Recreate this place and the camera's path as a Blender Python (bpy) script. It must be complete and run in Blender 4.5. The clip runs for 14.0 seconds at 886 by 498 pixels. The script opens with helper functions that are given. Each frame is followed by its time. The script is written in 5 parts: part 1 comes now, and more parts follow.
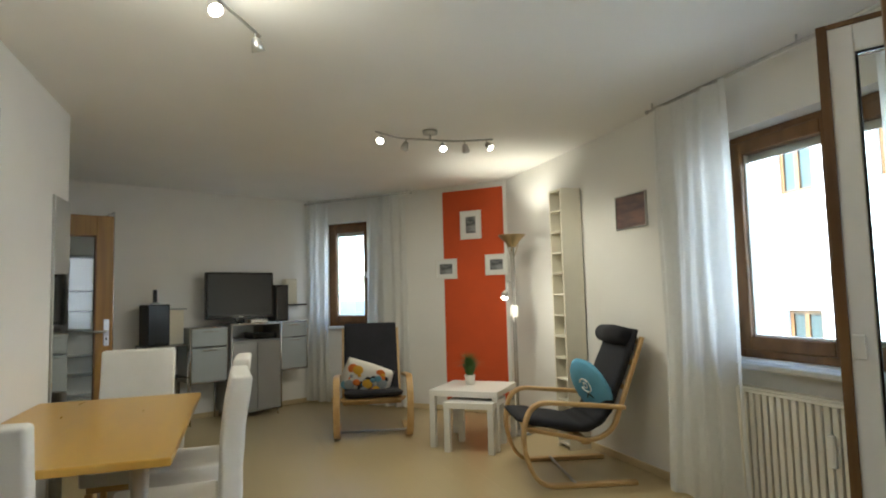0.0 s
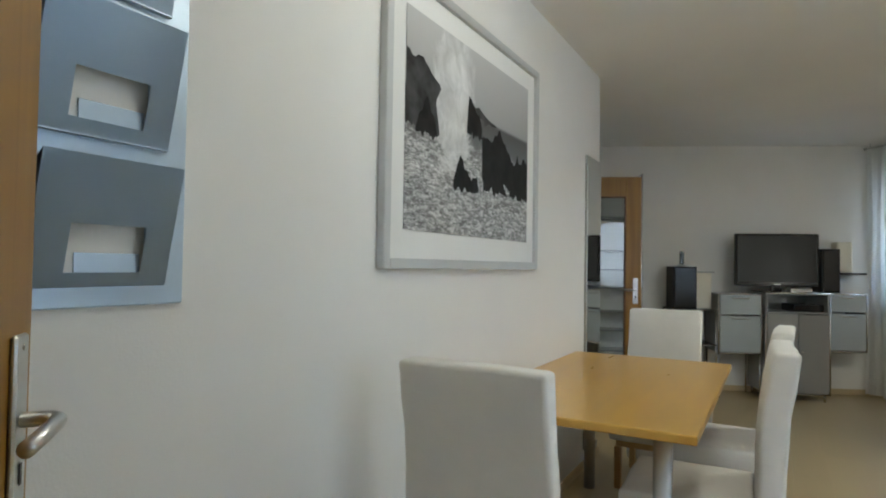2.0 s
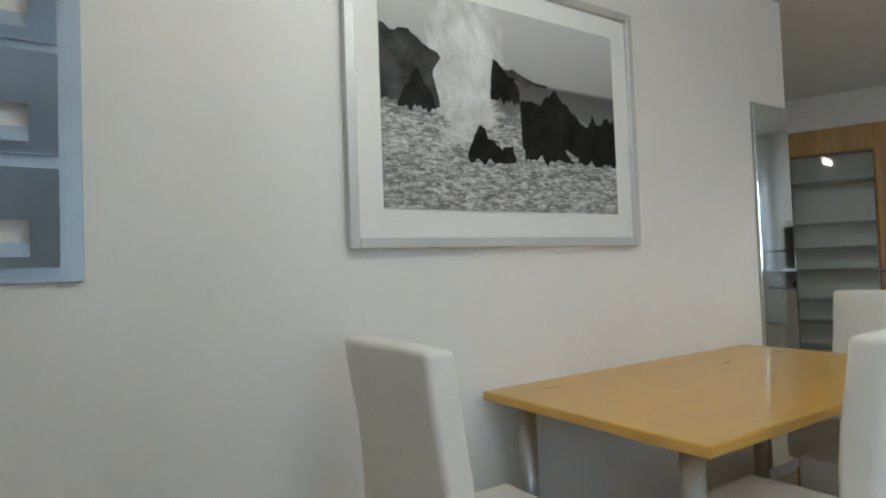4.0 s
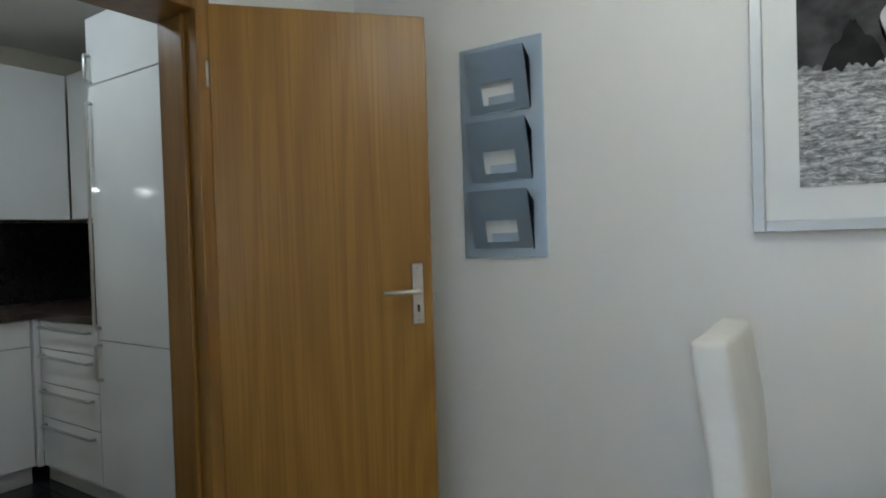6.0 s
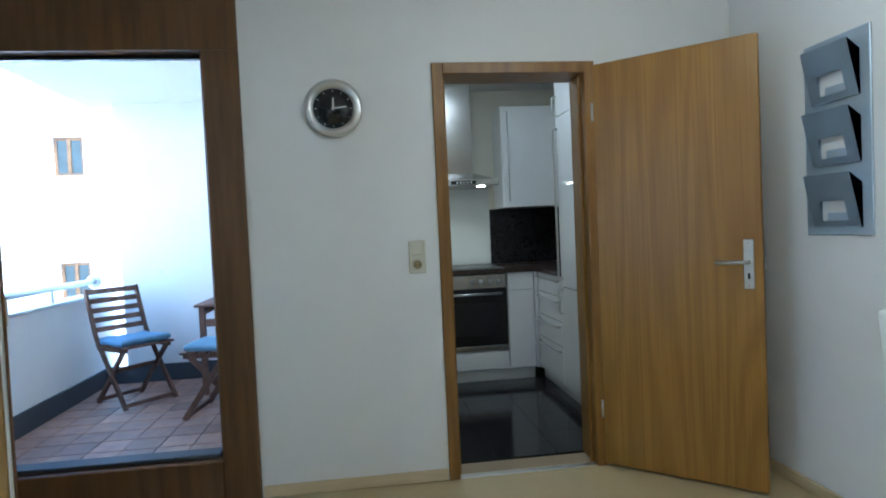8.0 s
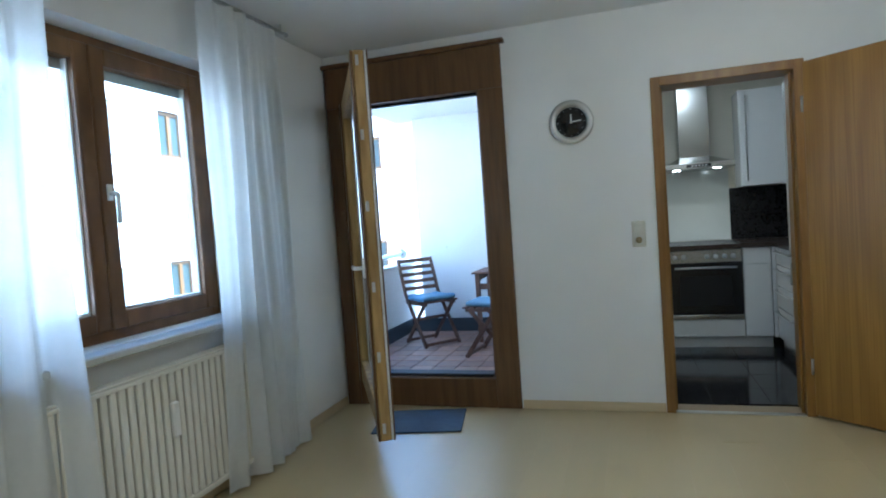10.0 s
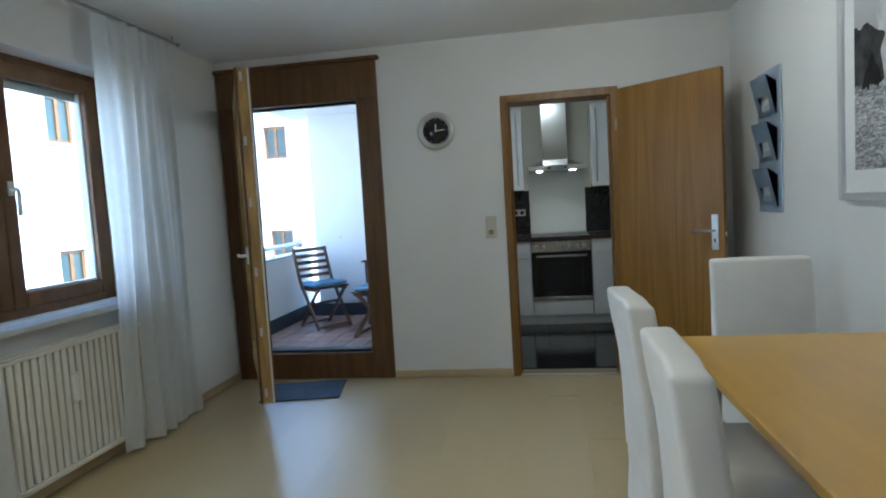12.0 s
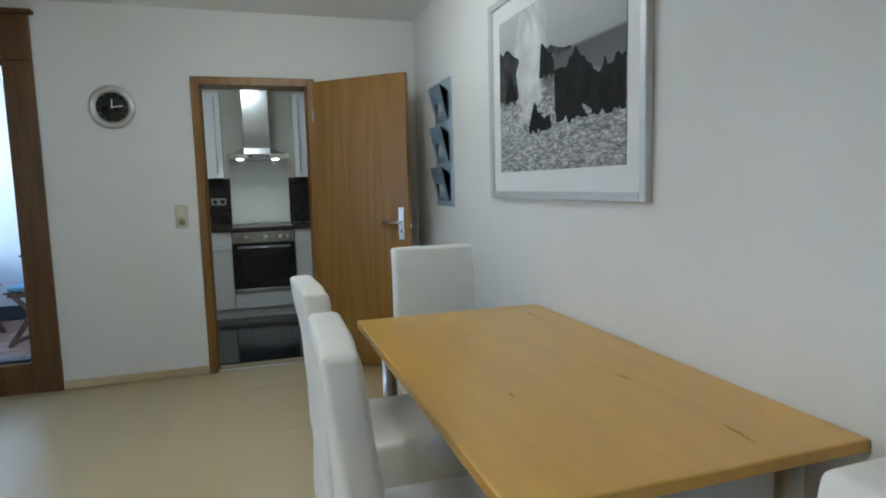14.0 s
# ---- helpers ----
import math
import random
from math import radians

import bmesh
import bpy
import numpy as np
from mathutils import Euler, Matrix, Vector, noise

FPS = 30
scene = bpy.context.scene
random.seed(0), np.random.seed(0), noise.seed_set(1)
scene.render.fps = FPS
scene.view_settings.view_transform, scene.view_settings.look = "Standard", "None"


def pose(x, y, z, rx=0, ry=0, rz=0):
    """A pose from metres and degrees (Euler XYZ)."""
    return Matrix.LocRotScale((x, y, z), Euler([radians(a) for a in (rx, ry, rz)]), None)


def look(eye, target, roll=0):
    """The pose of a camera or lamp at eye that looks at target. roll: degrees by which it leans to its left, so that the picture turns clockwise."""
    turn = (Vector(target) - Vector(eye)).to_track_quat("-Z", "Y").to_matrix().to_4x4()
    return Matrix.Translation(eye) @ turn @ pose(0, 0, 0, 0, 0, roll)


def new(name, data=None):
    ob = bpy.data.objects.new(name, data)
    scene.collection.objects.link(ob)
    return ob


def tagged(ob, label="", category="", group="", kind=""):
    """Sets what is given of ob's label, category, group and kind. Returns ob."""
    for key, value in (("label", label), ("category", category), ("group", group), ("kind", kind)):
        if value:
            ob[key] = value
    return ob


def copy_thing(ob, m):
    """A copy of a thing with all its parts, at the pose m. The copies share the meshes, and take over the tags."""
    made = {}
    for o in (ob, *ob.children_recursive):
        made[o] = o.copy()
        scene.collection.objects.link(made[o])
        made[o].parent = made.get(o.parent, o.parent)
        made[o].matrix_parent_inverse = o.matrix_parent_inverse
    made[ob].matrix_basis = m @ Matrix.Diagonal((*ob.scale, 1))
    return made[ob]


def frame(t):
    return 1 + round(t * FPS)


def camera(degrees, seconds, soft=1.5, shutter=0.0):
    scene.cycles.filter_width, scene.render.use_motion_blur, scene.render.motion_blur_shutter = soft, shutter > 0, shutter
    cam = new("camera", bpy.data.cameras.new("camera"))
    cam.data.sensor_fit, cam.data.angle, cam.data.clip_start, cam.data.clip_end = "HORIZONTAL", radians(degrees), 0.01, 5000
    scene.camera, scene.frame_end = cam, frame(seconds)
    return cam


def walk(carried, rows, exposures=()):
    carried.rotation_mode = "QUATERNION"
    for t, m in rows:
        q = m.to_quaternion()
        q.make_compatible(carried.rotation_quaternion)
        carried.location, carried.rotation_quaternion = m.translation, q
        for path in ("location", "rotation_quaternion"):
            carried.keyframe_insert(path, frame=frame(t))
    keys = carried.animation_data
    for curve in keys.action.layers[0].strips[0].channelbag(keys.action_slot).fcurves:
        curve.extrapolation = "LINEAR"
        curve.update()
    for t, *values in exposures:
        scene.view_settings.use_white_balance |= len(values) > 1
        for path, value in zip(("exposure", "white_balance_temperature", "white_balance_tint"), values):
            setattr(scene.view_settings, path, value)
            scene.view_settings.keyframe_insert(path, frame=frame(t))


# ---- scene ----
cam = camera(73.0, 14.0, soft=1.9)
PATH = [
    (0, (-0.289, -1.058, 1.269), (1.602, -1.693, 1.423), -1.5),
    (0.5, (-0.228, -1.073, 1.253), (1.750, -1.335, 1.388), -0.9),
    (1, (-0.125, -1.054, 1.234), (1.867, -0.925, 1.348), -0.3),
    (1.5, (-0.015, -1.014, 1.224), (1.892, -0.419, 1.310), 0.2),
    (2, (0.102, -1.024, 1.229), (1.850, -0.053, 1.282), 0.9),
    (2.2, (0.142, -1.038, 1.223), (1.840, 0.019, 1.268), 0.9),
    (4.3, (0.927, -1.683, 1.132), (1.778, 0.125, 1.207), -2.2),
    (4.5, (0.993, -1.707, 1.125), (1.637, 0.185, 1.204), -2.1),
    (5, (1.164, -1.793, 1.138), (1.258, 0.203, 1.220), -1.7),
    (5.5, (1.424, -1.932, 1.211), (0.923, 0.004, 1.198), -1.3),
    (6, (1.752, -2.000, 1.225), (0.647, -0.334, 1.191), -1.8),
    (6.5, (2.099, -1.933, 1.246), (0.625, -0.583, 1.185), -2.6),
    (7, (2.395, -1.893, 1.262), (0.632, -0.949, 1.197), -2.7),
    (7.5, (2.662, -1.952, 1.269), (0.773, -1.299, 1.199), -2.7),
    (8, (2.919, -1.908, 1.244), (0.935, -1.660, 1.178), -2.6),
    (8.5, (3.123, -1.788, 1.250), (1.131, -1.963, 1.189), -2.8),
    (9, (3.372, -1.823, 1.273), (1.427, -2.285, 1.223), -3.5),
    (9.2, (3.483, -1.854, 1.272), (1.560, -2.400, 1.223), -3.6),
    (11.3, (4.359, -1.381, 1.303), (2.461, -2.003, 1.198), -4.1),
    (11.5, (4.394, -1.372, 1.308), (2.477, -1.932, 1.191), -4.1),
    (12, (4.399, -1.316, 1.294), (2.431, -1.640, 1.149), -3.4),
    (12.5, (4.384, -1.324, 1.290), (2.393, -1.402, 1.118), -3.0),
    (13, (4.368, -1.295, 1.280), (2.383, -1.140, 1.092), -2.4),
    (13.5, (4.392, -1.282, 1.276), (2.444, -0.880, 1.071), -1.9),
    (14, (4.437, -1.209, 1.291), (2.541, -0.611, 1.074), -1.5),
]
walk(cam, [(t, look(eye, target, roll)) for t, eye, target, roll in PATH],
     exposures=[(0.0, 3.78, 5800, 1), (1.5, 3.75, 5550, 1), (2.2, 3.75, 5350, 2), (5.0, 3.68, 5350, 3), (6.2, 3.6, 5050, 2), (7.5, 3.82, 4700, 0), (9.0, 3.95, 4650, 0),
                (11.3, 3.45, 4800, 1), (12.5, 3.5, 4900, 1), (14.0, 3.7, 4900, 1)])

# ---- world, sun, exposure ----
world = bpy.data.worlds.new("sky")
scene.world = world
world.use_nodes = True
wn = world.node_tree.nodes
sky = wn.new("ShaderNodeTexSky")
sky.sky_type = "NISHITA"
sky.sun_disc = False
sky.sun_elevation = radians(48)
sky.sun_rotation = radians(12)
world.node_tree.links.new(sky.outputs[0], wn["Background"].inputs[0])
wn["Background"].inputs[1].default_value = 0.15
sun = new("sun", bpy.data.lights.new("sun", "SUN"))
sun.data.energy = 1.7
sun.data.angle = radians(0.5)
sun.data.color = (1.0, 0.97, 0.93)
sun.matrix_world = look((2, 8, 9), (0.8, 0, 0))

LAMP_WARM = (1.0, 0.86, 0.67)


# ---- materials ----
def material(name, color, rough=0.6, metal=0.0, vary=0.06, scale=6.0, bump=0.0, bump_scale=200.0, stretch=(1, 1, 1),
             second=None, spread=(0.35, 0.65), random=0.0, coat=0.0, spec=0.5, rvar=0.06):
    """Principled material with colour variation at two scales, optional grain stretched along an axis, and fine relief."""
    m = bpy.data.materials.new(name)
    m.use_nodes = True
    nt = m.node_tree
    b = nt.nodes["Principled BSDF"]
    L = nt.links.new
    tc = nt.nodes.new("ShaderNodeTexCoord")
    mp = nt.nodes.new("ShaderNodeMapping")
    mp.inputs["Scale"].default_value = stretch
    L(tc.outputs["Object"], mp.inputs[0])
    src = mp.outputs[0]
    info = nt.nodes.new("ShaderNodeObjectInfo")
    if random:
        add = nt.nodes.new("ShaderNodeVectorMath")
        mul = nt.nodes.new("ShaderNodeMath")
        mul.operation = "MULTIPLY"
        mul.inputs[1].default_value = 37.0
        L(info.outputs["Random"], mul.inputs[0])
        L(src, add.inputs[0])
        L(mul.outputs[0], add.inputs[1])
        src = add.outputs[0]
    n1 = nt.nodes.new("ShaderNodeTexNoise")
    n1.inputs["Scale"].default_value = scale
    n1.inputs["Detail"].default_value = 6
    L(src, n1.inputs["Vector"])
    n2 = nt.nodes.new("ShaderNodeTexNoise")
    n2.inputs["Scale"].default_value = scale * 0.17
    n2.inputs["Detail"].default_value = 2
    L(src, n2.inputs["Vector"])
    r1 = nt.nodes.new("ShaderNodeValToRGB")
    r1.color_ramp.elements[0].position, r1.color_ramp.elements[1].position = spread
    lo = second or tuple(c * (1 - vary) for c in color)
    r1.color_ramp.elements[0].color = (*lo, 1)
    r1.color_ramp.elements[1].color = (*color, 1)
    L(n1.outputs["Fac"], r1.inputs[0])
    hsv = nt.nodes.new("ShaderNodeHueSaturation")
    mr = nt.nodes.new("ShaderNodeMapRange")
    mr.inputs["From Min"].default_value, mr.inputs["From Max"].default_value = 0.3, 0.7
    mr.inputs["To Min"].default_value, mr.inputs["To Max"].default_value = 1 - vary, 1 + vary * 0.5
    L(n2.outputs["Fac"], mr.inputs[0])
    val = mr.outputs[0]
    if random:
        mr2 = nt.nodes.new("ShaderNodeMapRange")
        mr2.inputs["To Min"].default_value, mr2.inputs["To Max"].default_value = 1 - random, 1 + random
        L(info.outputs["Random"], mr2.inputs[0])
        mm = nt.nodes.new("ShaderNodeMath")
        mm.operation = "MULTIPLY"
        L(val, mm.inputs[0])
        L(mr2.outputs[0], mm.inputs[1])
        val = mm.outputs[0]
    L(val, hsv.inputs["Value"])
    L(r1.outputs[0], hsv.inputs["Color"])
    L(hsv.outputs[0], b.inputs["Base Color"])
    rr = nt.nodes.new("ShaderNodeMapRange")
    rr.inputs["To Min"].default_value, rr.inputs["To Max"].default_value = max(rough - rvar, 0.02), min(rough + rvar, 1)
    L(n1.outputs["Fac"], rr.inputs[0])
    L(rr.outputs[0], b.inputs["Roughness"])
    b.inputs["Metallic"].default_value = metal
    b.inputs["Specular IOR Level"].default_value = spec
    if coat:
        b.inputs["Coat Weight"].default_value = coat
        b.inputs["Coat Roughness"].default_value = 0.08
    if bump:
        nb = nt.nodes.new("ShaderNodeTexNoise")
        nb.inputs["Scale"].default_value = bump_scale
        nb.inputs["Detail"].default_value = 4
        L(src, nb.inputs["Vector"])
        bp = nt.nodes.new("ShaderNodeBump")
        bp.inputs["Strength"].default_value = bump
        bp.inputs["Distance"].default_value = 0.002
        L(nb.outputs["Fac"], bp.inputs["Height"])
        L(bp.outputs[0], b.inputs["Normal"])
    return m


def glowing(name, color, strength):
    m = bpy.data.materials.new(name)
    m.use_nodes = True
    b = m.node_tree.nodes["Principled BSDF"]
    b.inputs["Base Color"].default_value = (*color, 1)
    b.inputs["Emission Color"].default_value = (*color, 1)
    b.inputs["Emission Strength"].default_value = strength
    return m


def glass(name, tint=(0.96, 0.98, 0.97), rough=0.0):
    """Thin pane: mostly clear, with a mirror gloss that grows at grazing angles."""
    m = bpy.data.materials.new(name)
    m.use_nodes = True
    nt = m.node_tree
    nt.nodes.remove(nt.nodes["Principled BSDF"])
    t = nt.nodes.new("ShaderNodeBsdfTransparent")
    t.inputs[0].default_value = (*tint, 1)
    g = nt.nodes.new("ShaderNodeBsdfGlossy")
    g.inputs["Roughness"].default_value = rough
    fr = nt.nodes.new("ShaderNodeLayerWeight")
    fr.inputs[0].default_value = 0.12
    cut = nt.nodes.new("ShaderNodeMath")
    cut.operation = "MULTIPLY_ADD"
    cut.inputs[1].default_value, cut.inputs[2].default_value = 0.5, 0.03
    nt.links.new(fr.outputs["Facing"], cut.inputs[0])
    mx = nt.nodes.new("ShaderNodeMixShader")
    nt.links.new(cut.outputs[0], mx.inputs[0])
    nt.links.new(t.outputs[0], mx.inputs[1])
    nt.links.new(g.outputs[0], mx.inputs[2])
    nt.links.new(mx.outputs[0], nt.nodes["Material Output"].inputs[0])
    return m


def voile(name):
    """Sheer white curtain cloth: diffuse, translucent and partly see-through."""
    m = bpy.data.materials.new(name)
    m.use_nodes = True
    nt = m.node_tree
    L = nt.links.new
    nt.nodes.remove(nt.nodes["Principled BSDF"])
    d = nt.nodes.new("ShaderNodeBsdfDiffuse")
    d.inputs[0].default_value = (0.84, 0.84, 0.82, 1)
    tl = nt.nodes.new("ShaderNodeBsdfTranslucent")
    tl.inputs[0].default_value = (0.84, 0.85, 0.84, 1)
    tr = nt.nodes.new("ShaderNodeBsdfTransparent")
    a = nt.nodes.new("ShaderNodeMixShader")
    a.inputs[0].default_value = 0.58
    L(d.outputs[0], a.inputs[1])
    L(tl.outputs[0], a.inputs[2])
    tc = nt.nodes.new("ShaderNodeTexCoord")
    n = nt.nodes.new("ShaderNodeTexNoise")
    n.inputs["Scale"].default_value = 30
    L(tc.outputs["Object"], n.inputs["Vector"])
    mr = nt.nodes.new("ShaderNodeMapRange")
    mr.inputs["To Min"].default_value, mr.inputs["To Max"].default_value = 0.02, 0.10
    L(n.outputs["Fac"], mr.inputs[0])
    b = nt.nodes.new("ShaderNodeMixShader")
    L(mr.outputs[0], b.inputs[0])
    L(a.outputs[0], b.inputs[1])
    L(tr.outputs[0], b.inputs[2])
    L(b.outputs[0], nt.nodes["Material Output"].inputs[0])
    return m


def sea_print(name):
    """Black and white photograph of surf: grey sky, light spray column, foaming sea below."""
    m = bpy.data.materials.new(name)
    m.use_nodes = True
    nt = m.node_tree
    L = nt.links.new
    b = nt.nodes["Principled BSDF"]
    b.inputs["Roughness"].default_value = 0.5
    b.inputs["Specular IOR Level"].default_value = 0.15
    tc = nt.nodes.new("ShaderNodeTexCoord")
    sep = nt.nodes.new("ShaderNodeSeparateXYZ")
    L(tc.outputs["Object"], sep.inputs[0])

    def mathn(op, a, c, clamp=False):
        k = nt.nodes.new("ShaderNodeMath")
        k.operation = op
        k.use_clamp = clamp
        for i, v in enumerate((a, c)):
            if isinstance(v, (int, float)):
                k.inputs[i].default_value = v
            else:
                L(v, k.inputs[i])
        return k.outputs[0]

    def noise_at(scale, stretch, detail=8, rough=0.6):
        mp = nt.nodes.new("ShaderNodeMapping")
        mp.inputs["Scale"].default_value = stretch
        L(tc.outputs["Object"], mp.inputs[0])
        n = nt.nodes.new("ShaderNodeTexNoise")
        n.inputs["Scale"].default_value = scale
        n.inputs["Detail"].default_value = detail
        n.inputs["Roughness"].default_value = rough
        n.inputs["Distortion"].default_value = 0.6
        L(mp.outputs[0], n.inputs["Vector"])
        return n.outputs["Fac"]

    def ramp(fac, stops):
        r = nt.nodes.new("ShaderNodeValToRGB")
        e = r.color_ramp.elements
        e[0].position, e[0].color = stops[0][0], (stops[0][1],) * 3 + (1,)
        e[1].position, e[1].color = stops[-1][0], (stops[-1][1],) * 3 + (1,)
        for p, v in stops[1:-1]:
            e.new(p).color = (v, v, v, 1)
        L(fac, r.inputs[0])
        return r.outputs[0]

    def mix(fac, a, c):
        k = nt.nodes.new("ShaderNodeMix")
        k.data_type = "RGBA"
        L(fac, k.inputs["Factor"])
        L(a, k.inputs["A"])
        L(c, k.inputs["B"])
        return k.outputs["Result"]

    x, z = sep.outputs[0], sep.outputs[2]
    foam = ramp(noise_at(26, (1, 1, 3.4), 14, 0.82), [(0.36, 0.05), (0.46, 0.20), (0.52, 0.40), (0.60, 0.74)])
    skyc = ramp(z, [(0.34, 0.16), (0.455, 0.10), (0.468, 0.36), (0.71, 0.52)])
    wob = noise_at(9, (1, 1, 1), 6)
    edge = mathn("ADD", z, mathn("MULTIPLY", mathn("SUBTRACT", wob, 0.5), 0.16))
    seamask = ramp(edge, [(0.30, 1.0), (0.36, 0.0)])
    base = mix(seamask, skyc, foam)
    dx = mathn("MULTIPLY", mathn("SUBTRACT", x, 0.325), 5.6)
    dz = mathn("MULTIPLY", mathn("SUBTRACT", z, 0.50), 3.3)
    dist = mathn("SQRT", mathn("ADD", mathn("MULTIPLY", dx, dx), mathn("MULTIPLY", dz, dz)), 0)
    dist = mathn("ADD", dist, mathn("MULTIPLY", mathn("SUBTRACT", noise_at(10, (1, 1, 1), 8, 0.65), 0.5), 1.5))
    spray = ramp(dist, [(0.45, 1.0), (0.8, 0.75), (1.0, 0.0)])
    tone = ramp(noise_at(14, (1, 1, 0.7), 8), [(0.3, 0.46), (0.7, 0.78)])
    L(mix(spray, base, tone), b.inputs["Base Color"])
    return m


def veneer(name, light, dark):
    """Crown-cut veneer: long uneven growth lines that wander and close into arches, with fine pores."""
    m = bpy.data.materials.new(name)
    m.use_nodes = True
    nt = m.node_tree
    L = nt.links.new
    b = nt.nodes["Principled BSDF"]
    tc = nt.nodes.new("ShaderNodeTexCoord")

    def grain(scale, stretch, detail, distortion):
        mp = nt.nodes.new("ShaderNodeMapping")
        mp.inputs["Scale"].default_value = stretch
        L(tc.outputs["Object"], mp.inputs[0])
        n = nt.nodes.new("ShaderNodeTexNoise")
        n.inputs["Scale"].default_value = scale
        n.inputs["Detail"].default_value = detail
        n.inputs["Distortion"].default_value = distortion
        L(mp.outputs[0], n.inputs["Vector"])
        return n.outputs["Fac"]

    def mixed(fac, a, c):
        k = nt.nodes.new("ShaderNodeMix")
        k.data_type = "RGBA"
        L(fac, k.inputs["Factor"])
        for sock, v in (("A", a), ("B", c)):
            if isinstance(v, tuple):
                k.inputs[sock].default_value = (*v, 1)
            else:
                L(v, k.inputs[sock])
        return k.outputs["Result"]

    rings = nt.nodes.new("ShaderNodeMath")
    rings.operation = "MULTIPLY"
    rings.inputs[1].default_value = 60.0
    L(grain(3.2, (1.0, 0.3, 0.09), 1, 0.3), rings.inputs[0])
    wave = nt.nodes.new("ShaderNodeMath")
    wave.operation = "SINE"
    L(rings.outputs[0], wave.inputs[0])
    line = nt.nodes.new("ShaderNodeMapRange")
    line.inputs["From Min"].default_value, line.inputs["From Max"].default_value = -0.6, 1.0
    line.inputs["To Min"].default_value, line.inputs["To Max"].default_value = 0.0, 0.55
    L(wave.outputs[0], line.inputs[0])
    pore = nt.nodes.new("ShaderNodeMapRange")
    pore.inputs["From Min"].default_value, pore.inputs["From Max"].default_value = 0.45, 0.75
    pore.inputs["To Min"].default_value, pore.inputs["To Max"].default_value = 0.0, 0.75
    L(grain(95, (1.0, 1.0, 0.018), 4, 0.0), pore.inputs[0])
    band = nt.nodes.new("ShaderNodeMapRange")
    band.inputs["From Min"].default_value, band.inputs["From Max"].default_value = 0.35, 0.7
    band.inputs["To Min"].default_value, band.inputs["To Max"].default_value = 0.0, 0.45
    L(grain(9, (1.0, 0.4, 0.05), 3, 0.0), band.inputs[0])
    c = mixed(line.outputs[0], light, dark)
    c = mixed(band.outputs[0], c, tuple(0.5 * (p + q) for p, q in zip(light, dark)))
    c = mixed(pore.outputs[0], c, dark)
    L(c, b.inputs["Base Color"])
    b.inputs["Roughness"].default_value = 0.40
    bp = nt.nodes.new("ShaderNodeBump")
    bp.inputs["Strength"].default_value = 0.08
    bp.inputs["Distance"].default_value = 0.001
    L(pore.outputs[0], bp.inputs["Height"])
    L(bp.outputs[0], b.inputs["Normal"])
    return m


WALL = material("wall paint", (0.80, 0.79, 0.76), 0.9, vary=0.025, scale=3, bump=0.25, bump_scale=160)
CEIL = material("ceiling paint", (0.83, 0.82, 0.79), 0.92, vary=0.025, scale=2, bump=0.2, bump_scale=140)
RED = material("orange red wall paint", (0.60, 0.085, 0.018), 0.8, vary=0.08, scale=5, bump=0.25, bump_scale=160)
OUTWALL = material("exterior render", (0.72, 0.71, 0.68), 0.95, vary=0.05, scale=2, bump=0.6, bump_scale=60)
FACADE = material("pink white exterior render", (0.68, 0.655, 0.635), 0.95, vary=0.05, scale=1, bump=0.6, bump_scale=40)
LAM = material("pale beech laminate", (0.49, 0.395, 0.215), 0.31, vary=0.025, scale=9, stretch=(0.25, 1.6, 1), bump=0.02, bump_scale=60,
               second=(0.475, 0.38, 0.204), random=0.018, spread=(0.2, 0.8), rvar=0.015)
LAMBASE = material("laminate underlay", (0.33, 0.25, 0.15), 0.6)
SKIRT = material("pale wood skirting", (0.62, 0.50, 0.30), 0.45, vary=0.08, scale=12, stretch=(0.3, 0.3, 3))
DOORWOOD = veneer("golden door veneer", (0.345, 0.183, 0.026), (0.205, 0.100, 0.012))
FRAMEWOOD = material("door frame veneer", (0.29, 0.152, 0.030), 0.38, vary=0.10, scale=16, stretch=(1.5, 1.5, 0.1), second=(0.20, 0.097, 0.018))
DARKWOOD = material("dark brown window wood", (0.160, 0.078, 0.023), 0.42, vary=0.12, scale=16, stretch=(1.4, 1.4, 0.12), second=(0.100, 0.047, 0.013), bump=0.08,
                    bump_scale=90)
WINWOOD = material("brown window wood", (0.21, 0.102, 0.032), 0.4, vary=0.12, scale=16, stretch=(0.6, 1.4, 0.3), second=(0.13, 0.060, 0.018), bump=0.08, bump_scale=90)
LEAFEDGE = material("weathered door edge wood", (0.50, 0.33, 0.11), 0.5, vary=0.2, scale=10, stretch=(2, 2, 0.3), second=(0.30, 0.18, 0.05))
ALU = material("brushed steel", (0.62, 0.62, 0.60), 0.30, 1.0, vary=0.06, scale=20, stretch=(1, 1, 8))
SATIN = material("satin silver metal", (0.52, 0.52, 0.50), 0.42, 1.0, vary=0.05, scale=12)
CHROME = material("chrome", (0.75, 0.75, 0.74), 0.12, 1.0, vary=0.03)
HOLDER = material("grey blue lacquered sheet", (0.50, 0.60, 0.71), 0.36, 0.4, vary=0.08, scale=5)
CREAMPL = material("yellowed cream plastic", (0.62, 0.585, 0.47), 0.4, vary=0.03)
WHITEPL = material("white plastic", (0.78, 0.77, 0.72), 0.4, vary=0.03)
PICFRAME = material("pale silver frame", (0.60, 0.61, 0.61), 0.5, 0.5, vary=0.04, scale=12)
MATW = material("white mount board", (0.80, 0.80, 0.78), 0.9, vary=0.02)
SEA = sea_print("surf photograph")
ROCK = material("dark rock print", (0.028, 0.027, 0.027), 0.6, spec=0.1, vary=0.3, scale=16, second=(0.012, 0.012, 0.012))
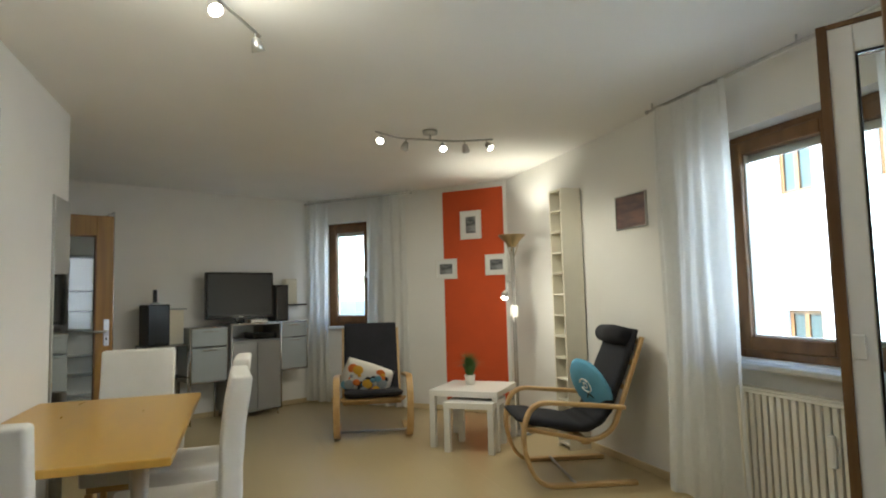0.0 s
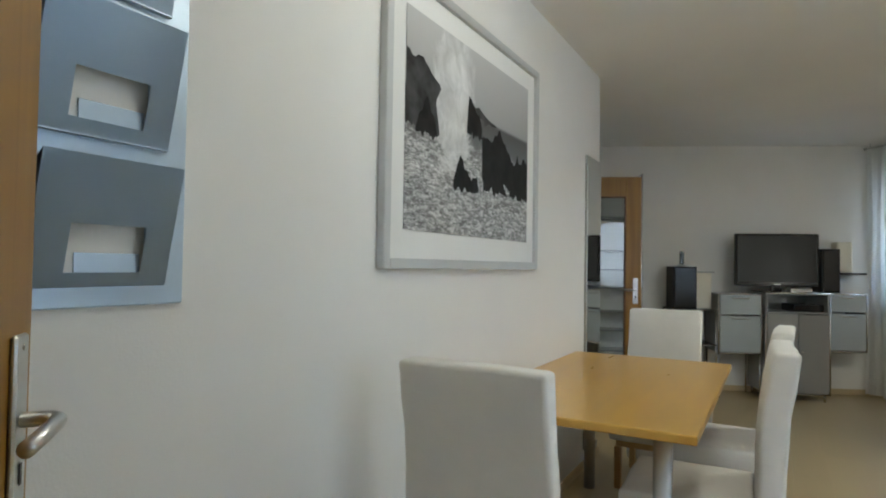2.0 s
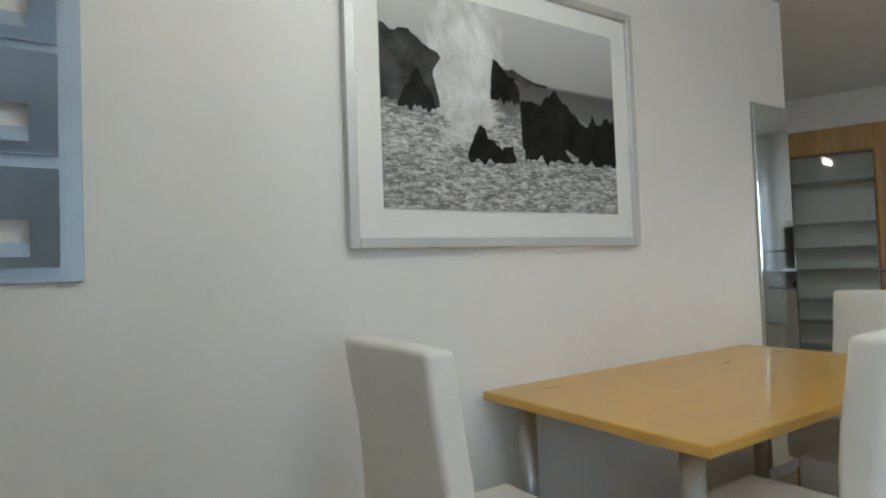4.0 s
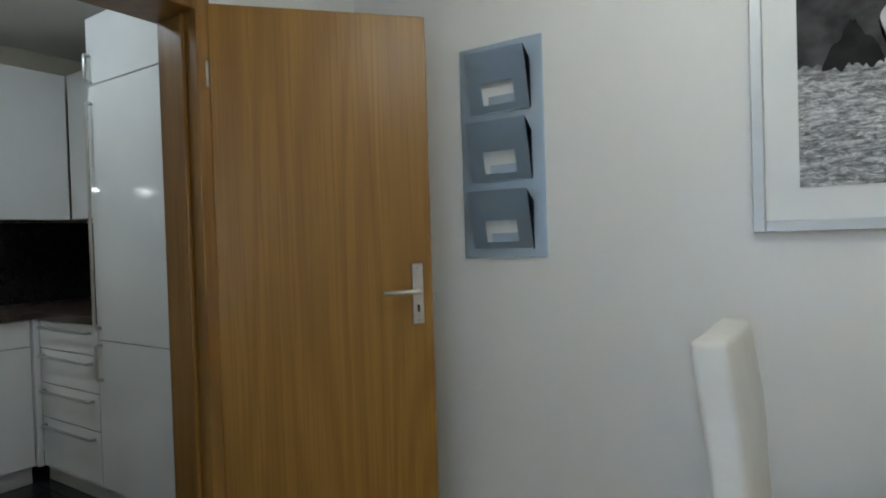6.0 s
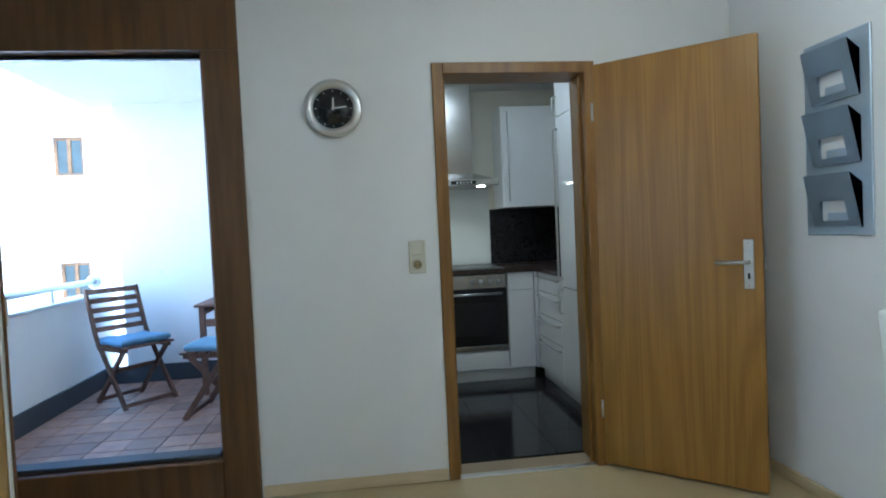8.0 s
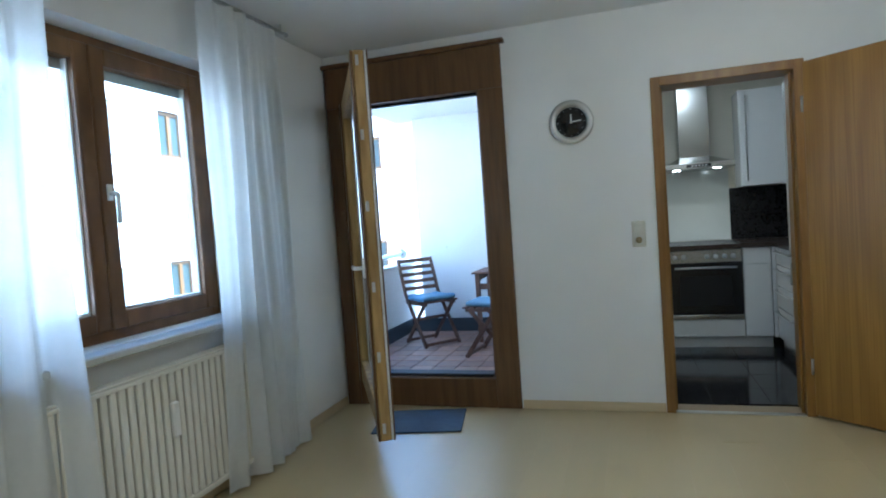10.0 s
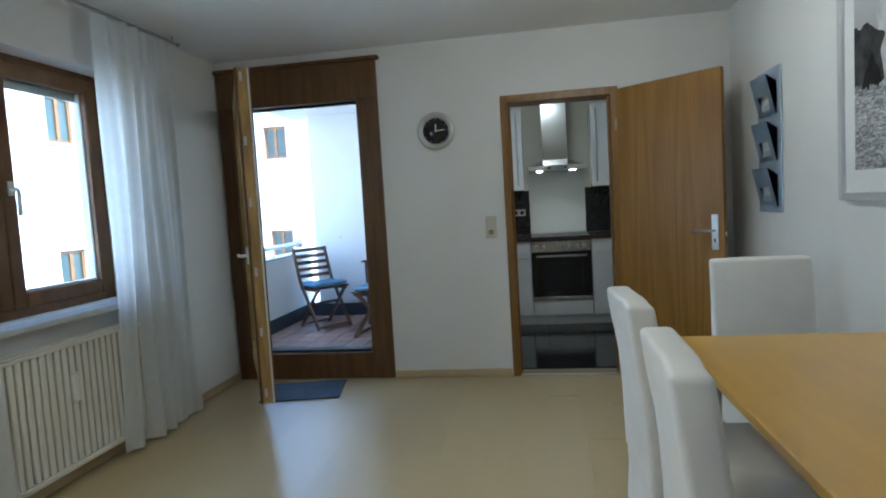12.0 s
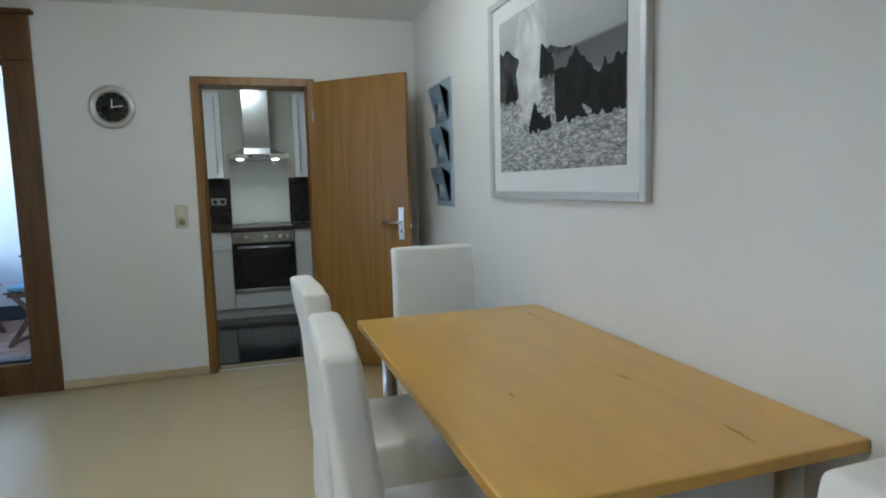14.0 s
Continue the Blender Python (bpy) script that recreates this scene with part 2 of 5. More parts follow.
ROCKG = material("grey cliff print", (0.085, 0.085, 0.085), 0.6, spec=0.1, vary=0.3, scale=12, second=(0.03, 0.03, 0.03))
TABLETOP = material("honey beech veneer", (0.66, 0.40, 0.080), 0.30, vary=0.08, scale=8, stretch=(0.35, 2.4, 1), second=(0.61, 0.355, 0.066), coat=0.15)
COVER = material("white cotton slipcover", (0.80, 0.78, 0.73), 0.92, vary=0.05, scale=9, bump=0.35, bump_scale=90)
BIRCH = material("birch bentwood", (0.62, 0.42, 0.19), 0.4, vary=0.10, scale=14, stretch=(1, 0.4, 1), second=(0.50, 0.31, 0.12))
NAVY = material("black blue cotton", (0.016, 0.017, 0.024), 0.9, vary=0.25, scale=20, bump=0.4, bump_scale=120)
BLUE = material("light blue felt", (0.17, 0.46, 0.68), 0.9, vary=0.08, scale=15, bump=0.3, bump_scale=150)
PRINTW = material("printed cotton white", (0.78, 0.75, 0.68), 0.9, vary=0.05, scale=9, bump=0.3, bump_scale=120)
DOTS = [material("printed dot " + n, c, 0.9, vary=0.08) for n, c in (
    ("orange", (0.75, 0.20, 0.03)), ("black", (0.02, 0.02, 0.02)), ("grey", (0.32, 0.35, 0.36)), ("yellow", (0.75, 0.42, 0.04)), ("blue", (0.18, 0.38, 0.5)))]
WHITELAC = material("white lacquer", (0.78, 0.77, 0.73), 0.35, vary=0.03, scale=4)
CREAM = material("cream shelf board", (0.74, 0.70, 0.58), 0.5, vary=0.04)
BLACKPL = material("black gloss plastic", (0.012, 0.012, 0.013), 0.18, vary=0.15)
BLACKMAT = material("black speaker veneer", (0.018, 0.017, 0.017), 0.55, vary=0.2, scale=20)
SCREEN = material("dark screen glass", (0.008, 0.009, 0.011), 0.3, vary=0.05)
GREYFRONT = material("silver grey cabinet front", (0.36, 0.37, 0.37), 0.35, 0.35, vary=0.05, scale=5)
FROST = material("frosted blue grey front", (0.42, 0.47, 0.50), 0.3, 0.1, vary=0.05, scale=4)
MIRROR = material("mirror", (0.86, 0.88, 0.88), 0.02, 1.0, vary=0.0)
PANE = glass("window pane")
PANE2 = glass("cabinet pane", (0.9, 0.93, 0.93))
VOILE = voile("sheer white voile")
RADW = material("cream radiator enamel", (0.74, 0.71, 0.62), 0.4, vary=0.03)
# dark colour that imitates the shade between the radiator fins
RADSHADE = material("painted radiator slot shade", (0.10, 0.095, 0.08), 0.7)
MARBLE = material("light stone sill", (0.62, 0.62, 0.60), 0.3, vary=0.1, scale=18)
MATBLUE = material("blue grey doormat", (0.085, 0.12, 0.18), 0.95, vary=0.15, scale=30, bump=0.8, bump_scale=250)
KWHITE = material("white gloss kitchen front", (0.80, 0.80, 0.80), 0.12, vary=0.02, coat=0.4)
KWALL = material("cream kitchen paint", (0.70, 0.66, 0.55), 0.9, vary=0.04, bump=0.2)
KTOP = material("dark worktop", (0.030, 0.022, 0.018), 0.22, vary=0.3, scale=60, second=(0.07, 0.05, 0.04))
KBLACK = material("black splashback", (0.012, 0.011, 0.011), 0.28, vary=0.2, scale=40)
KGLASS = material("pale glass splashback", (0.66, 0.67, 0.63), 0.12, vary=0.03)
KTILE = material("black polished tile", (0.014, 0.014, 0.016), 0.10, vary=0.3, scale=30, random=0.2)
GROUT = material("dark grout", (0.03, 0.03, 0.03), 0.9)
TERRA = material("brown clay tile", (0.30, 0.17, 0.105), 0.45, vary=0.22, scale=14, second=(0.20, 0.115, 0.08), random=0.28, bump=0.2, bump_scale=70)
TGROUT = material("pale grout", (0.36, 0.31, 0.26), 0.9)
TARBAND = material("dark base band", (0.045, 0.05, 0.055), 0.7)
TEAK = material("brown stained acacia", (0.155, 0.075, 0.04), 0.5, vary=0.2, scale=20, second=(0.09, 0.042, 0.022), stretch=(1, 1, 0.4))
DENIM = material("blue seat cushion cotton", (0.16, 0.27, 0.38), 0.9, vary=0.12, scale=14, bump=0.3)
LEAFG = material("grass green leaf", (0.07, 0.17, 0.025), 0.5, vary=0.3, scale=8)
GROUND = material("asphalt ground", (0.06, 0.06, 0.058), 0.9, vary=0.2, scale=1)
BRASS = material("aged brass bowl", (0.42, 0.33, 0.18), 0.35, 1.0, vary=0.1)
STEELHOOD = material("brushed hood steel", (0.55, 0.54, 0.51), 0.24, 1.0, vary=0.05, scale=30, stretch=(1, 1, 9))
BULB = glowing("lit halogen bulb", (1.0, 0.88, 0.70), 3.0)
HOODBULB = glowing("lit hood lamp", (1.0, 0.9, 0.72), 2.5)
CLOCKFACE = material("black clock face", (0.012, 0.013, 0.014), 0.08, vary=0.1, coat=0.5)
PHOTOG = material("misty photo print", (0.30, 0.31, 0.32), 0.4, vary=0.3, scale=14, second=(0.07, 0.075, 0.08), stretch=(1, 1, 2.2))
PHOTOR = material("dusk canvas print", (0.22, 0.13, 0.115), 0.5, vary=0.3, scale=6, second=(0.10, 0.07, 0.075), stretch=(1, 1, 4))


# ---- builders ----
def finish(bm, name, mat, parent=None, label="", smooth=False):
    me = bpy.data.meshes.new(name)
    if smooth:
        for f in bm.faces:
            f.smooth = True
    bmesh.ops.recalc_face_normals(bm, faces=bm.faces)
    bm.to_mesh(me)
    bm.free()
    me.materials.append(mat)
    ob = new(name, me)
    if parent:
        ob.parent = parent
    if label:
        ob["label"] = label
    return ob


part = lambda name, bm, mat, parent=None, label="", smooth=False: finish(bm, name, mat, parent, label, smooth)


def add_box(bm, lo, hi, m=None):
    c = [bm.verts.new((x, y, z)) for x in (lo[0], hi[0]) for y in (lo[1], hi[1]) for z in (lo[2], hi[2])]
    for q in ((0, 1, 3, 2), (4, 6, 7, 5), (0, 4, 5, 1), (2, 3, 7, 6), (0, 2, 6, 4), (1, 5, 7, 3)):
        bm.faces.new([c[i] for i in q])
    if m:
        bmesh.ops.transform(bm, matrix=m, verts=c)
    return c


def box(name, mat, lo, hi, parent=None, label="", bev=0.003, m=None, seg=1):
    bm = bmesh.new()
    add_box(bm, lo, hi)
    if bev:
        bmesh.ops.bevel(bm, geom=bm.edges[:], offset=bev, segments=seg, affect="EDGES", profile=0.5)
    if m:
        bmesh.ops.transform(bm, matrix=m, verts=bm.verts)
    return finish(bm, name, mat, parent, label, seg > 2)


def tube(name, mat, pts, r, parent=None, label="", seg=10, flat=None, cap=True):
    """Round (or, with flat=(half width, half thickness, axis), ribbon-shaped) bar swept along points."""
    bm = bmesh.new()
    pts = [Vector(p) for p in pts]
    rings = []
    for i, p in enumerate(pts):
        d = (pts[min(i + 1, len(pts) - 1)] - pts[max(i - 1, 0)]).normalized()
        if flat:
            a = Vector(flat[2])
            n = d.cross(a).normalized()
            ring = [bm.verts.new(p + a * (u * flat[0]) + n * (v * flat[1])) for u, v in
                    ((-1, -0.6), (-0.85, -1), (0.85, -1), (1, -0.6), (1, 0.6), (0.85, 1), (-0.85, 1), (-1, 0.6))]
        else:
            ref = Vector((0, 0, 1)) if abs(d.z) < 0.9 else Vector((1, 0, 0))
            a = d.cross(ref).normalized()
            n = d.cross(a)
            rr = r[i] if isinstance(r, (list, tuple)) else r
            ring = [bm.verts.new(p + (a * math.cos(2 * math.pi * k / seg) + n * math.sin(2 * math.pi * k / seg)) * rr) for k in range(seg)]
        rings.append(ring)
    for a, b in zip(rings, rings[1:]):
        for k in range(len(a)):
            bm.faces.new((a[k], a[(k + 1) % len(a)], b[(k + 1) % len(a)], b[k]))
    if cap:
        bm.faces.new(rings[0])
        bm.faces.new(rings[-1])
    return finish(bm, name, mat, parent, label, not flat)


def lathe(name, mat, profile, parent=None, label="", seg=28, m=None):
    """Turned shape about z from (radius, height) pairs."""
    bm = bmesh.new()
    rings = [[bm.verts.new((r * math.cos(2 * math.pi * k / seg), r * math.sin(2 * math.pi * k / seg), z)) for k in range(seg)] for r, z in profile]
    for a, b in zip(rings, rings[1:]):
        for k in range(seg):
            bm.faces.new((a[k], a[(k + 1) % seg], b[(k + 1) % seg], b[k]))
    if m:
        bmesh.ops.transform(bm, matrix=m, verts=bm.verts)
    return finish(bm, name, mat, parent, label, True)


def arc(points, n=6, r=0.1):
    """Polyline with its inner corners rounded."""
    pts = [Vector(p) for p in points]
    out = [pts[0]]
    for a, b, c in zip(pts, pts[1:], pts[2:]):
        k = min(r, (a - b).length * 0.49, (c - b).length * 0.49)
        p, q = b + (a - b).normalized() * k, b + (c - b).normalized() * k
        out += [p.lerp(b, t).lerp(b.lerp(q, t), t) for t in [i / n for i in range(n + 1)]]
    return out + [pts[-1]]


def thing(name, m, label, category, group=""):
    e = new(name)
    e.empty_display_size = 0.1
    e.matrix_world = m
    return tagged(e, label, category, group)


def setting(ob, label="", category=""):
    return tagged(ob, label, category, "", "structure")


def prism(name, mat, outline, z0, z1, parent=None):
    bm = bmesh.new()
    a = [bm.verts.new((x, y, z0)) for x, y in outline]
    b = [bm.verts.new((x, y, z1)) for x, y in outline]
    bm.faces.new(a)
    bm.faces.new(b)
    for i in range(len(a)):
        j = (i + 1) % len(a)
        bm.faces.new((a[i], a[j], b[j], b[i]))
    return finish(bm, name, mat, parent)


def boxes(name, mat, items, m=None):
    bm = bmesh.new()
    for lo, hi in items:
        add_box(bm, lo, hi)
    ob = finish(bm, name, mat)
    if m:
        ob.matrix_world = m
    return ob


# ---- plan ----
CH = 2.49                       # ceiling height
YW = -3.75                      # window wall
A = (7.41, -1.89)               # corner of media wall and slanted wall
B = (5.55, -3.75)               # corner of slanted wall and window wall
TVW = Matrix(((-0.396, -0.918, 0, A[0]), (0.918, -0.396, 0, A[1]), (0, 0, 1, 0), (0, 0, 0, 1)))   # x along media wall, y into the room
DIA = Matrix(((0.7071, -0.7071, 0, B[0]), (0.7071, 0.7071, 0, B[1]), (0, 0, 1, 0), (0, 0, 0, 1)))  # x along slanted wall, y into the room

# ---- structure ----
KY0, KY1, KZ = -1.520, -0.785, 2.010      # kitchen doorway
BY0, BY1 = -3.75, -2.47                  # balcony doorway
wall = boxes("wall_kitchen", WALL, [
    ((-0.2, KY1, 0), (0, 0.2, CH)), ((-0.2, KY0, KZ), (0, KY1, CH)), ((-0.2, BY1, 0), (0, KY0, CH)),
    ((-0.2, -4.05, 2.40), (0, BY1, CH)), ((-0.2, -4.05, 0), (0, BY0, 2.40))])
setting(wall, "white painted wall with two doorways", "wall")
setting(boxes("wall_picture", WALL, [((0, 0, 0), (4.07, 0.2, CH))]), "white painted wall behind the dining table", "wall")
setting(boxes("wall_recess", WALL, [((3.87, 0.2, 0), (4.07, 1.5, CH)), ((4.07, 1.3, 0), (6.3, 1.5, CH))]), "white painted recess wall", "wall")
WX0, WX1, WZ0, WZ1 = 1.15, 2.60, 0.86, 2.17
setting(boxes("wall_window", WALL, [
    ((0, YW - 0.3, 0), (WX0, YW, CH)), ((WX1, YW - 0.3, 0), (5.55, YW, CH)), ((WX0, YW - 0.3, WZ1), (WX1, YW, CH)), ((WX0, YW - 0.3, 0), (WX1, YW, WZ0))]),
    "white painted outer wall with a window", "wall")
S0, S1, DZ0, DZ1 = 1.80, 2.46, 0.92, 2.20
setting(boxes("wall_slanted", WALL, [
    ((-0.15, -0.3, 0), (S0, 0, CH)), ((S1, -0.3, 0), (2.75, 0, CH)), ((S0, -0.3, DZ1), (S1, 0, CH)), ((S0, -0.3, 0), (S1, 0, DZ0))], DIA),
    "white painted slanted outer wall with a window", "wall")
setting(boxes("wall_media", WALL, [((-0.2, -0.2, 0), (3.6, 0, CH))], TVW), "white painted wall behind the television", "wall")
setting(box("painted_stripe", RED, (0.04, 0, 0.06), (0.765, 0.004, 2.43), m=DIA, bev=0), "floor to ceiling stripe of orange red wall paint", "wall paint")
ROOM = [(-0.2, 0.1), (-0.2, YW - 0.1), (5.6, YW - 0.1), (7.55, -1.9), (6.1, 1.45), (4.0, 1.45), (4.0, 0.1)]
setting(prism("floor", LAMBASE, ROOM, -0.25, -0.010), "pale beech laminate floor", "floor")
setting(prism("ceiling", CEIL, [(-0.2, 0.2), (-0.2, YW - 0.3), (5.7, YW - 0.3), (7.8, -1.9), (6.3, 1.5), (3.9, 1.5), (3.9, 0.2)], CH, CH + 0.25), "white plastered ceiling", "ceiling")

# skirting boards
def skirting(m, x0, x1):
    ob = box("baseboard", SKIRT, (x0, 0.001, 0.001), (x1, 0.014, 0.058), bev=0.004)
    ob.matrix_world = m
    setting(ob, "low pale wood skirting board", "baseboard")


KW = Matrix(((0, 1, 0, 0), (-1, 0, 0, 0), (0, 0, 1, 0), (0, 0, 0, 1)))     # x runs towards the windows, y into the room
PW = Matrix(((-1, 0, 0, 0), (0, -1, 0, 0), (0, 0, 1, 0), (0, 0, 0, 1)))
WW = pose(0, YW, 0)
skirting(KW, 1.565, 2.455)
skirting(KW, 0.0, 0.74)
skirting(PW, -4.07, 0.0)
skirting(WW, 0.02, 5.55)
skirting(DIA, 0.0, 2.63)
skirting(TVW, 0.0, 3.4)

# ---- kitchen door ----
fr = setting(new("door_frame"), "golden brown veneered door frame", "door frame")
box("jamb", FRAMEWOOD, (-0.205, KY0 - 0.042, 0), (0.016, KY0 + 0.012, KZ + 0.042), fr)
box("jamb", FRAMEWOOD, (-0.205, KY1 - 0.012, 0), (0.016, KY1 + 0.042, KZ + 0.042), fr)
box("head", FRAMEWOOD, (-0.205, KY0 + 0.012, KZ - 0.012), (0.016, KY1 - 0.012, KZ + 0.042), fr)
box("stop", FRAMEWOOD, (-0.06, KY0 + 0.012, 0), (-0.045, KY0 + 0.026, KZ - 0.012), fr)
box("stop", FRAMEWOOD, (-0.06, KY1 - 0.026, 0), (-0.045, KY1 - 0.012, KZ - 0.012), fr)
box("threshold", ALU, (-0.03, KY0 + 0.013, 0.0), (0.012, KY1 - 0.013, 0.006), fr, "thin metal threshold strip", bev=0.002)


def lever(parent, x, z, y, s, mat=ALU):
    """Long plate with lever handle and keyhole on a face whose outward side is s along y."""
    box("handle_plate", mat, (x - 0.021, min(y, y + s * 0.008), z - 0.12), (x + 0.021, max(y, y + s * 0.008), z + 0.10), parent, "brushed metal plate", bev=0.003)
    tube("lever", mat, arc([(x, y, z + 0.0), (x, y + s * 0.05, z), (x - 0.13, y + s * 0.05, z)], 5, 0.02), 0.009, parent)
    box("keyhole", BLACKPL, (x - 0.004, min(y + s * 0.0085, y + s * 0.0095), z - 0.075), (x + 0.004, max(y + s * 0.0085, y + s * 0.0095), z - 0.05), parent, bev=0)
    for dz in (-0.105, 0.085):
        lathe("screw", CHROME, [(0.0, 0.0015), (0.004, 0.001), (0.004, 0)], parent, seg=8, m=pose(x, y + s * 0.008, z + dz, -90 * s))


door = thing("door_1", pose(0.018, -0.755, 0, 0, 0, 48.0), "open golden brown veneered kitchen door, flush, with metal lever", "door")
door["kind"] = "structure"
box("leaf", DOORWOOD, (0.0, 0.0, 0.012), (0.738, 0.04, 2.03), door, bev=0.003)
lever(door, 0.682, 1.04, 0.0, -1)
lever(door, 0.682, 1.04, 0.04, 1)
for z in (0.25, 1.75):
    tube("hinge", ALU, [(-0.006, -0.004, z), (-0.006, -0.004, z + 0.09)], 0.007, door, seg=8)
box("latch", ALU, (0.7385, 0.012, 1.0), (0.750, 0.028, 1.03), door, bev=0.002)

# ---- balcony door ----
bf = setting(new("balcony_door_frame"), "dark brown wooden balcony door frame with blind box", "door frame")
box("jamb", DARKWOOD, (-0.16, -2.63, 0), (0.02, -2.465, 2.1195), bf)
box("jamb", DARKWOOD, (-0.16, -3.735, 0), (0.02, -3.635, 2.1195), bf)
box("blind_box", DARKWOOD, (-0.16, -3.735, 2.12), (0.025, -2.465, 2.395), bf, bev=0.004)
box("cornice", DARKWOOD, (-0.02, -3.745, 2.396), (0.05, -2.435, 2.425), bf, bev=0.006)
box("sill_rail", DARKWOOD, (-0.16, -3.635, 0.0), (0.018, -2.63, 0.20), bf, bev=0.006)
box("stop", DARKWOOD, (-0.10, -2.655, 0.20), (-0.06, -2.63, 2.12), bf)
box("head_seal", BLACKPL, (-0.09, -3.635, 2.10), (-0.05, -2.655, 2.12), bf, bev=0.004)
box("weather_strip", TARBAND, (-0.12, -3.635, 0.201), (-0.02, -2.655, 0.222), bf, "dark weather strip", bev=0.004)
bl = thing("door_2", pose(0.03, -3.615, 0, 0, 0, 29.4), "open glazed balcony door with brown wooden frame", "door")
bl["kind"] = "structure"
LW, LZ0, LZ1 = 1.34, 0.20, 2.135
for nm, lo, hi in (("stile", (0, 0, LZ0), (0.10, 0.055, LZ1)), ("stile", (LW - 0.10, 0, LZ0), (LW, 0.055, LZ1)),
                   ("rail", (0.10, 0, LZ0), (LW - 0.10, 0.055, LZ0 + 0.14)), ("rail", (0.10, 0, LZ1 - 0.11), (LW - 0.10, 0.055, LZ1))):
    box(nm, LEAFEDGE, lo, hi, bl, bev=0.005)
box("outer_facing", DARKWOOD, (LW - 0.10, -0.012, LZ0), (LW + 0.004, -0.001, LZ1), bl, "dark brown facing", bev=0.003)
box("outer_facing", DARKWOOD, (0.0, -0.012, LZ0), (0.10, -0.001, LZ1), bl, "dark brown facing", bev=0.003)
box("inner_facing", WHITELAC, (LW - 0.10, 0.056, LZ0), (LW + 0.002, 0.066, LZ1), bl, "white painted weather face", bev=0.003)
box("inner_facing", WHITELAC, (0.0, 0.056, LZ0), (0.10, 0.066, LZ1), bl, "white painted weather face", bev=0.003)
box("inner_facing", WHITELAC, (0.10, 0.056, LZ1 - 0.11), (LW - 0.10, 0.066, LZ1), bl, "white painted weather face", bev=0.003)
box("inner_facing", WHITELAC, (0.10, 0.056, LZ0), (LW - 0.10, 0.066, LZ0 + 0.14), bl, "white painted weather face", bev=0.003)
for lo, hi in (((LW - 0.028, 0.0665, LZ0), (LW + 0.004, 0.074, LZ1)), ((0.0, 0.0665, LZ1 - 0.018), (LW - 0.0285, 0.074, LZ1))):
    box("rebate", DARKWOOD, lo, hi, bl, "dark brown rebated edge", bev=0.002)
for lo, hi in (((0.10, 0.057, LZ1 - 0.119), (LW - 0.10, 0.068, LZ1 - 0.111)), ((LW - 0.108, 0.057, LZ0 + 0.14), (LW - 0.1005, 0.068, LZ1 - 0.12))):
    box("glazing_seal", BLACKPL, lo, hi, bl, "black glazing seal", bev=0.001)
pn = box("pane", PANE, (0.10, 0.024, LZ0 + 0.14), (LW - 0.10, 0.030, LZ1 - 0.11), bl, bev=0)
pn.visible_shadow = False
box("handle_plate", WHITEPL, (LW - 0.07, -0.024, 1.02), (LW - 0.03, -0.012, 1.12), bl, "white handle plate")
tube("handle", WHITEPL, arc([(LW - 0.05, -0.02, 1.07), (LW - 0.05, -0.065, 1.07), (LW - 0.16, -0.065, 1.07)], 5, 0.02), 0.010, bl, "white lever handle")
box("outer_pull", WHITEPL, (LW - 0.07, 0.067, 1.03), (LW - 0.03, 0.08, 1.11), bl, "white pull plate")
for z in (0.24, 0.6, 0.95, 1.35, 1.7, 2.06):
    box("lock_pin", ALU, (LW + 0.0005, 0.012, z), (LW + 0.006, 0.028, z + 0.05), bl, "steel lock piece", bev=0.001)

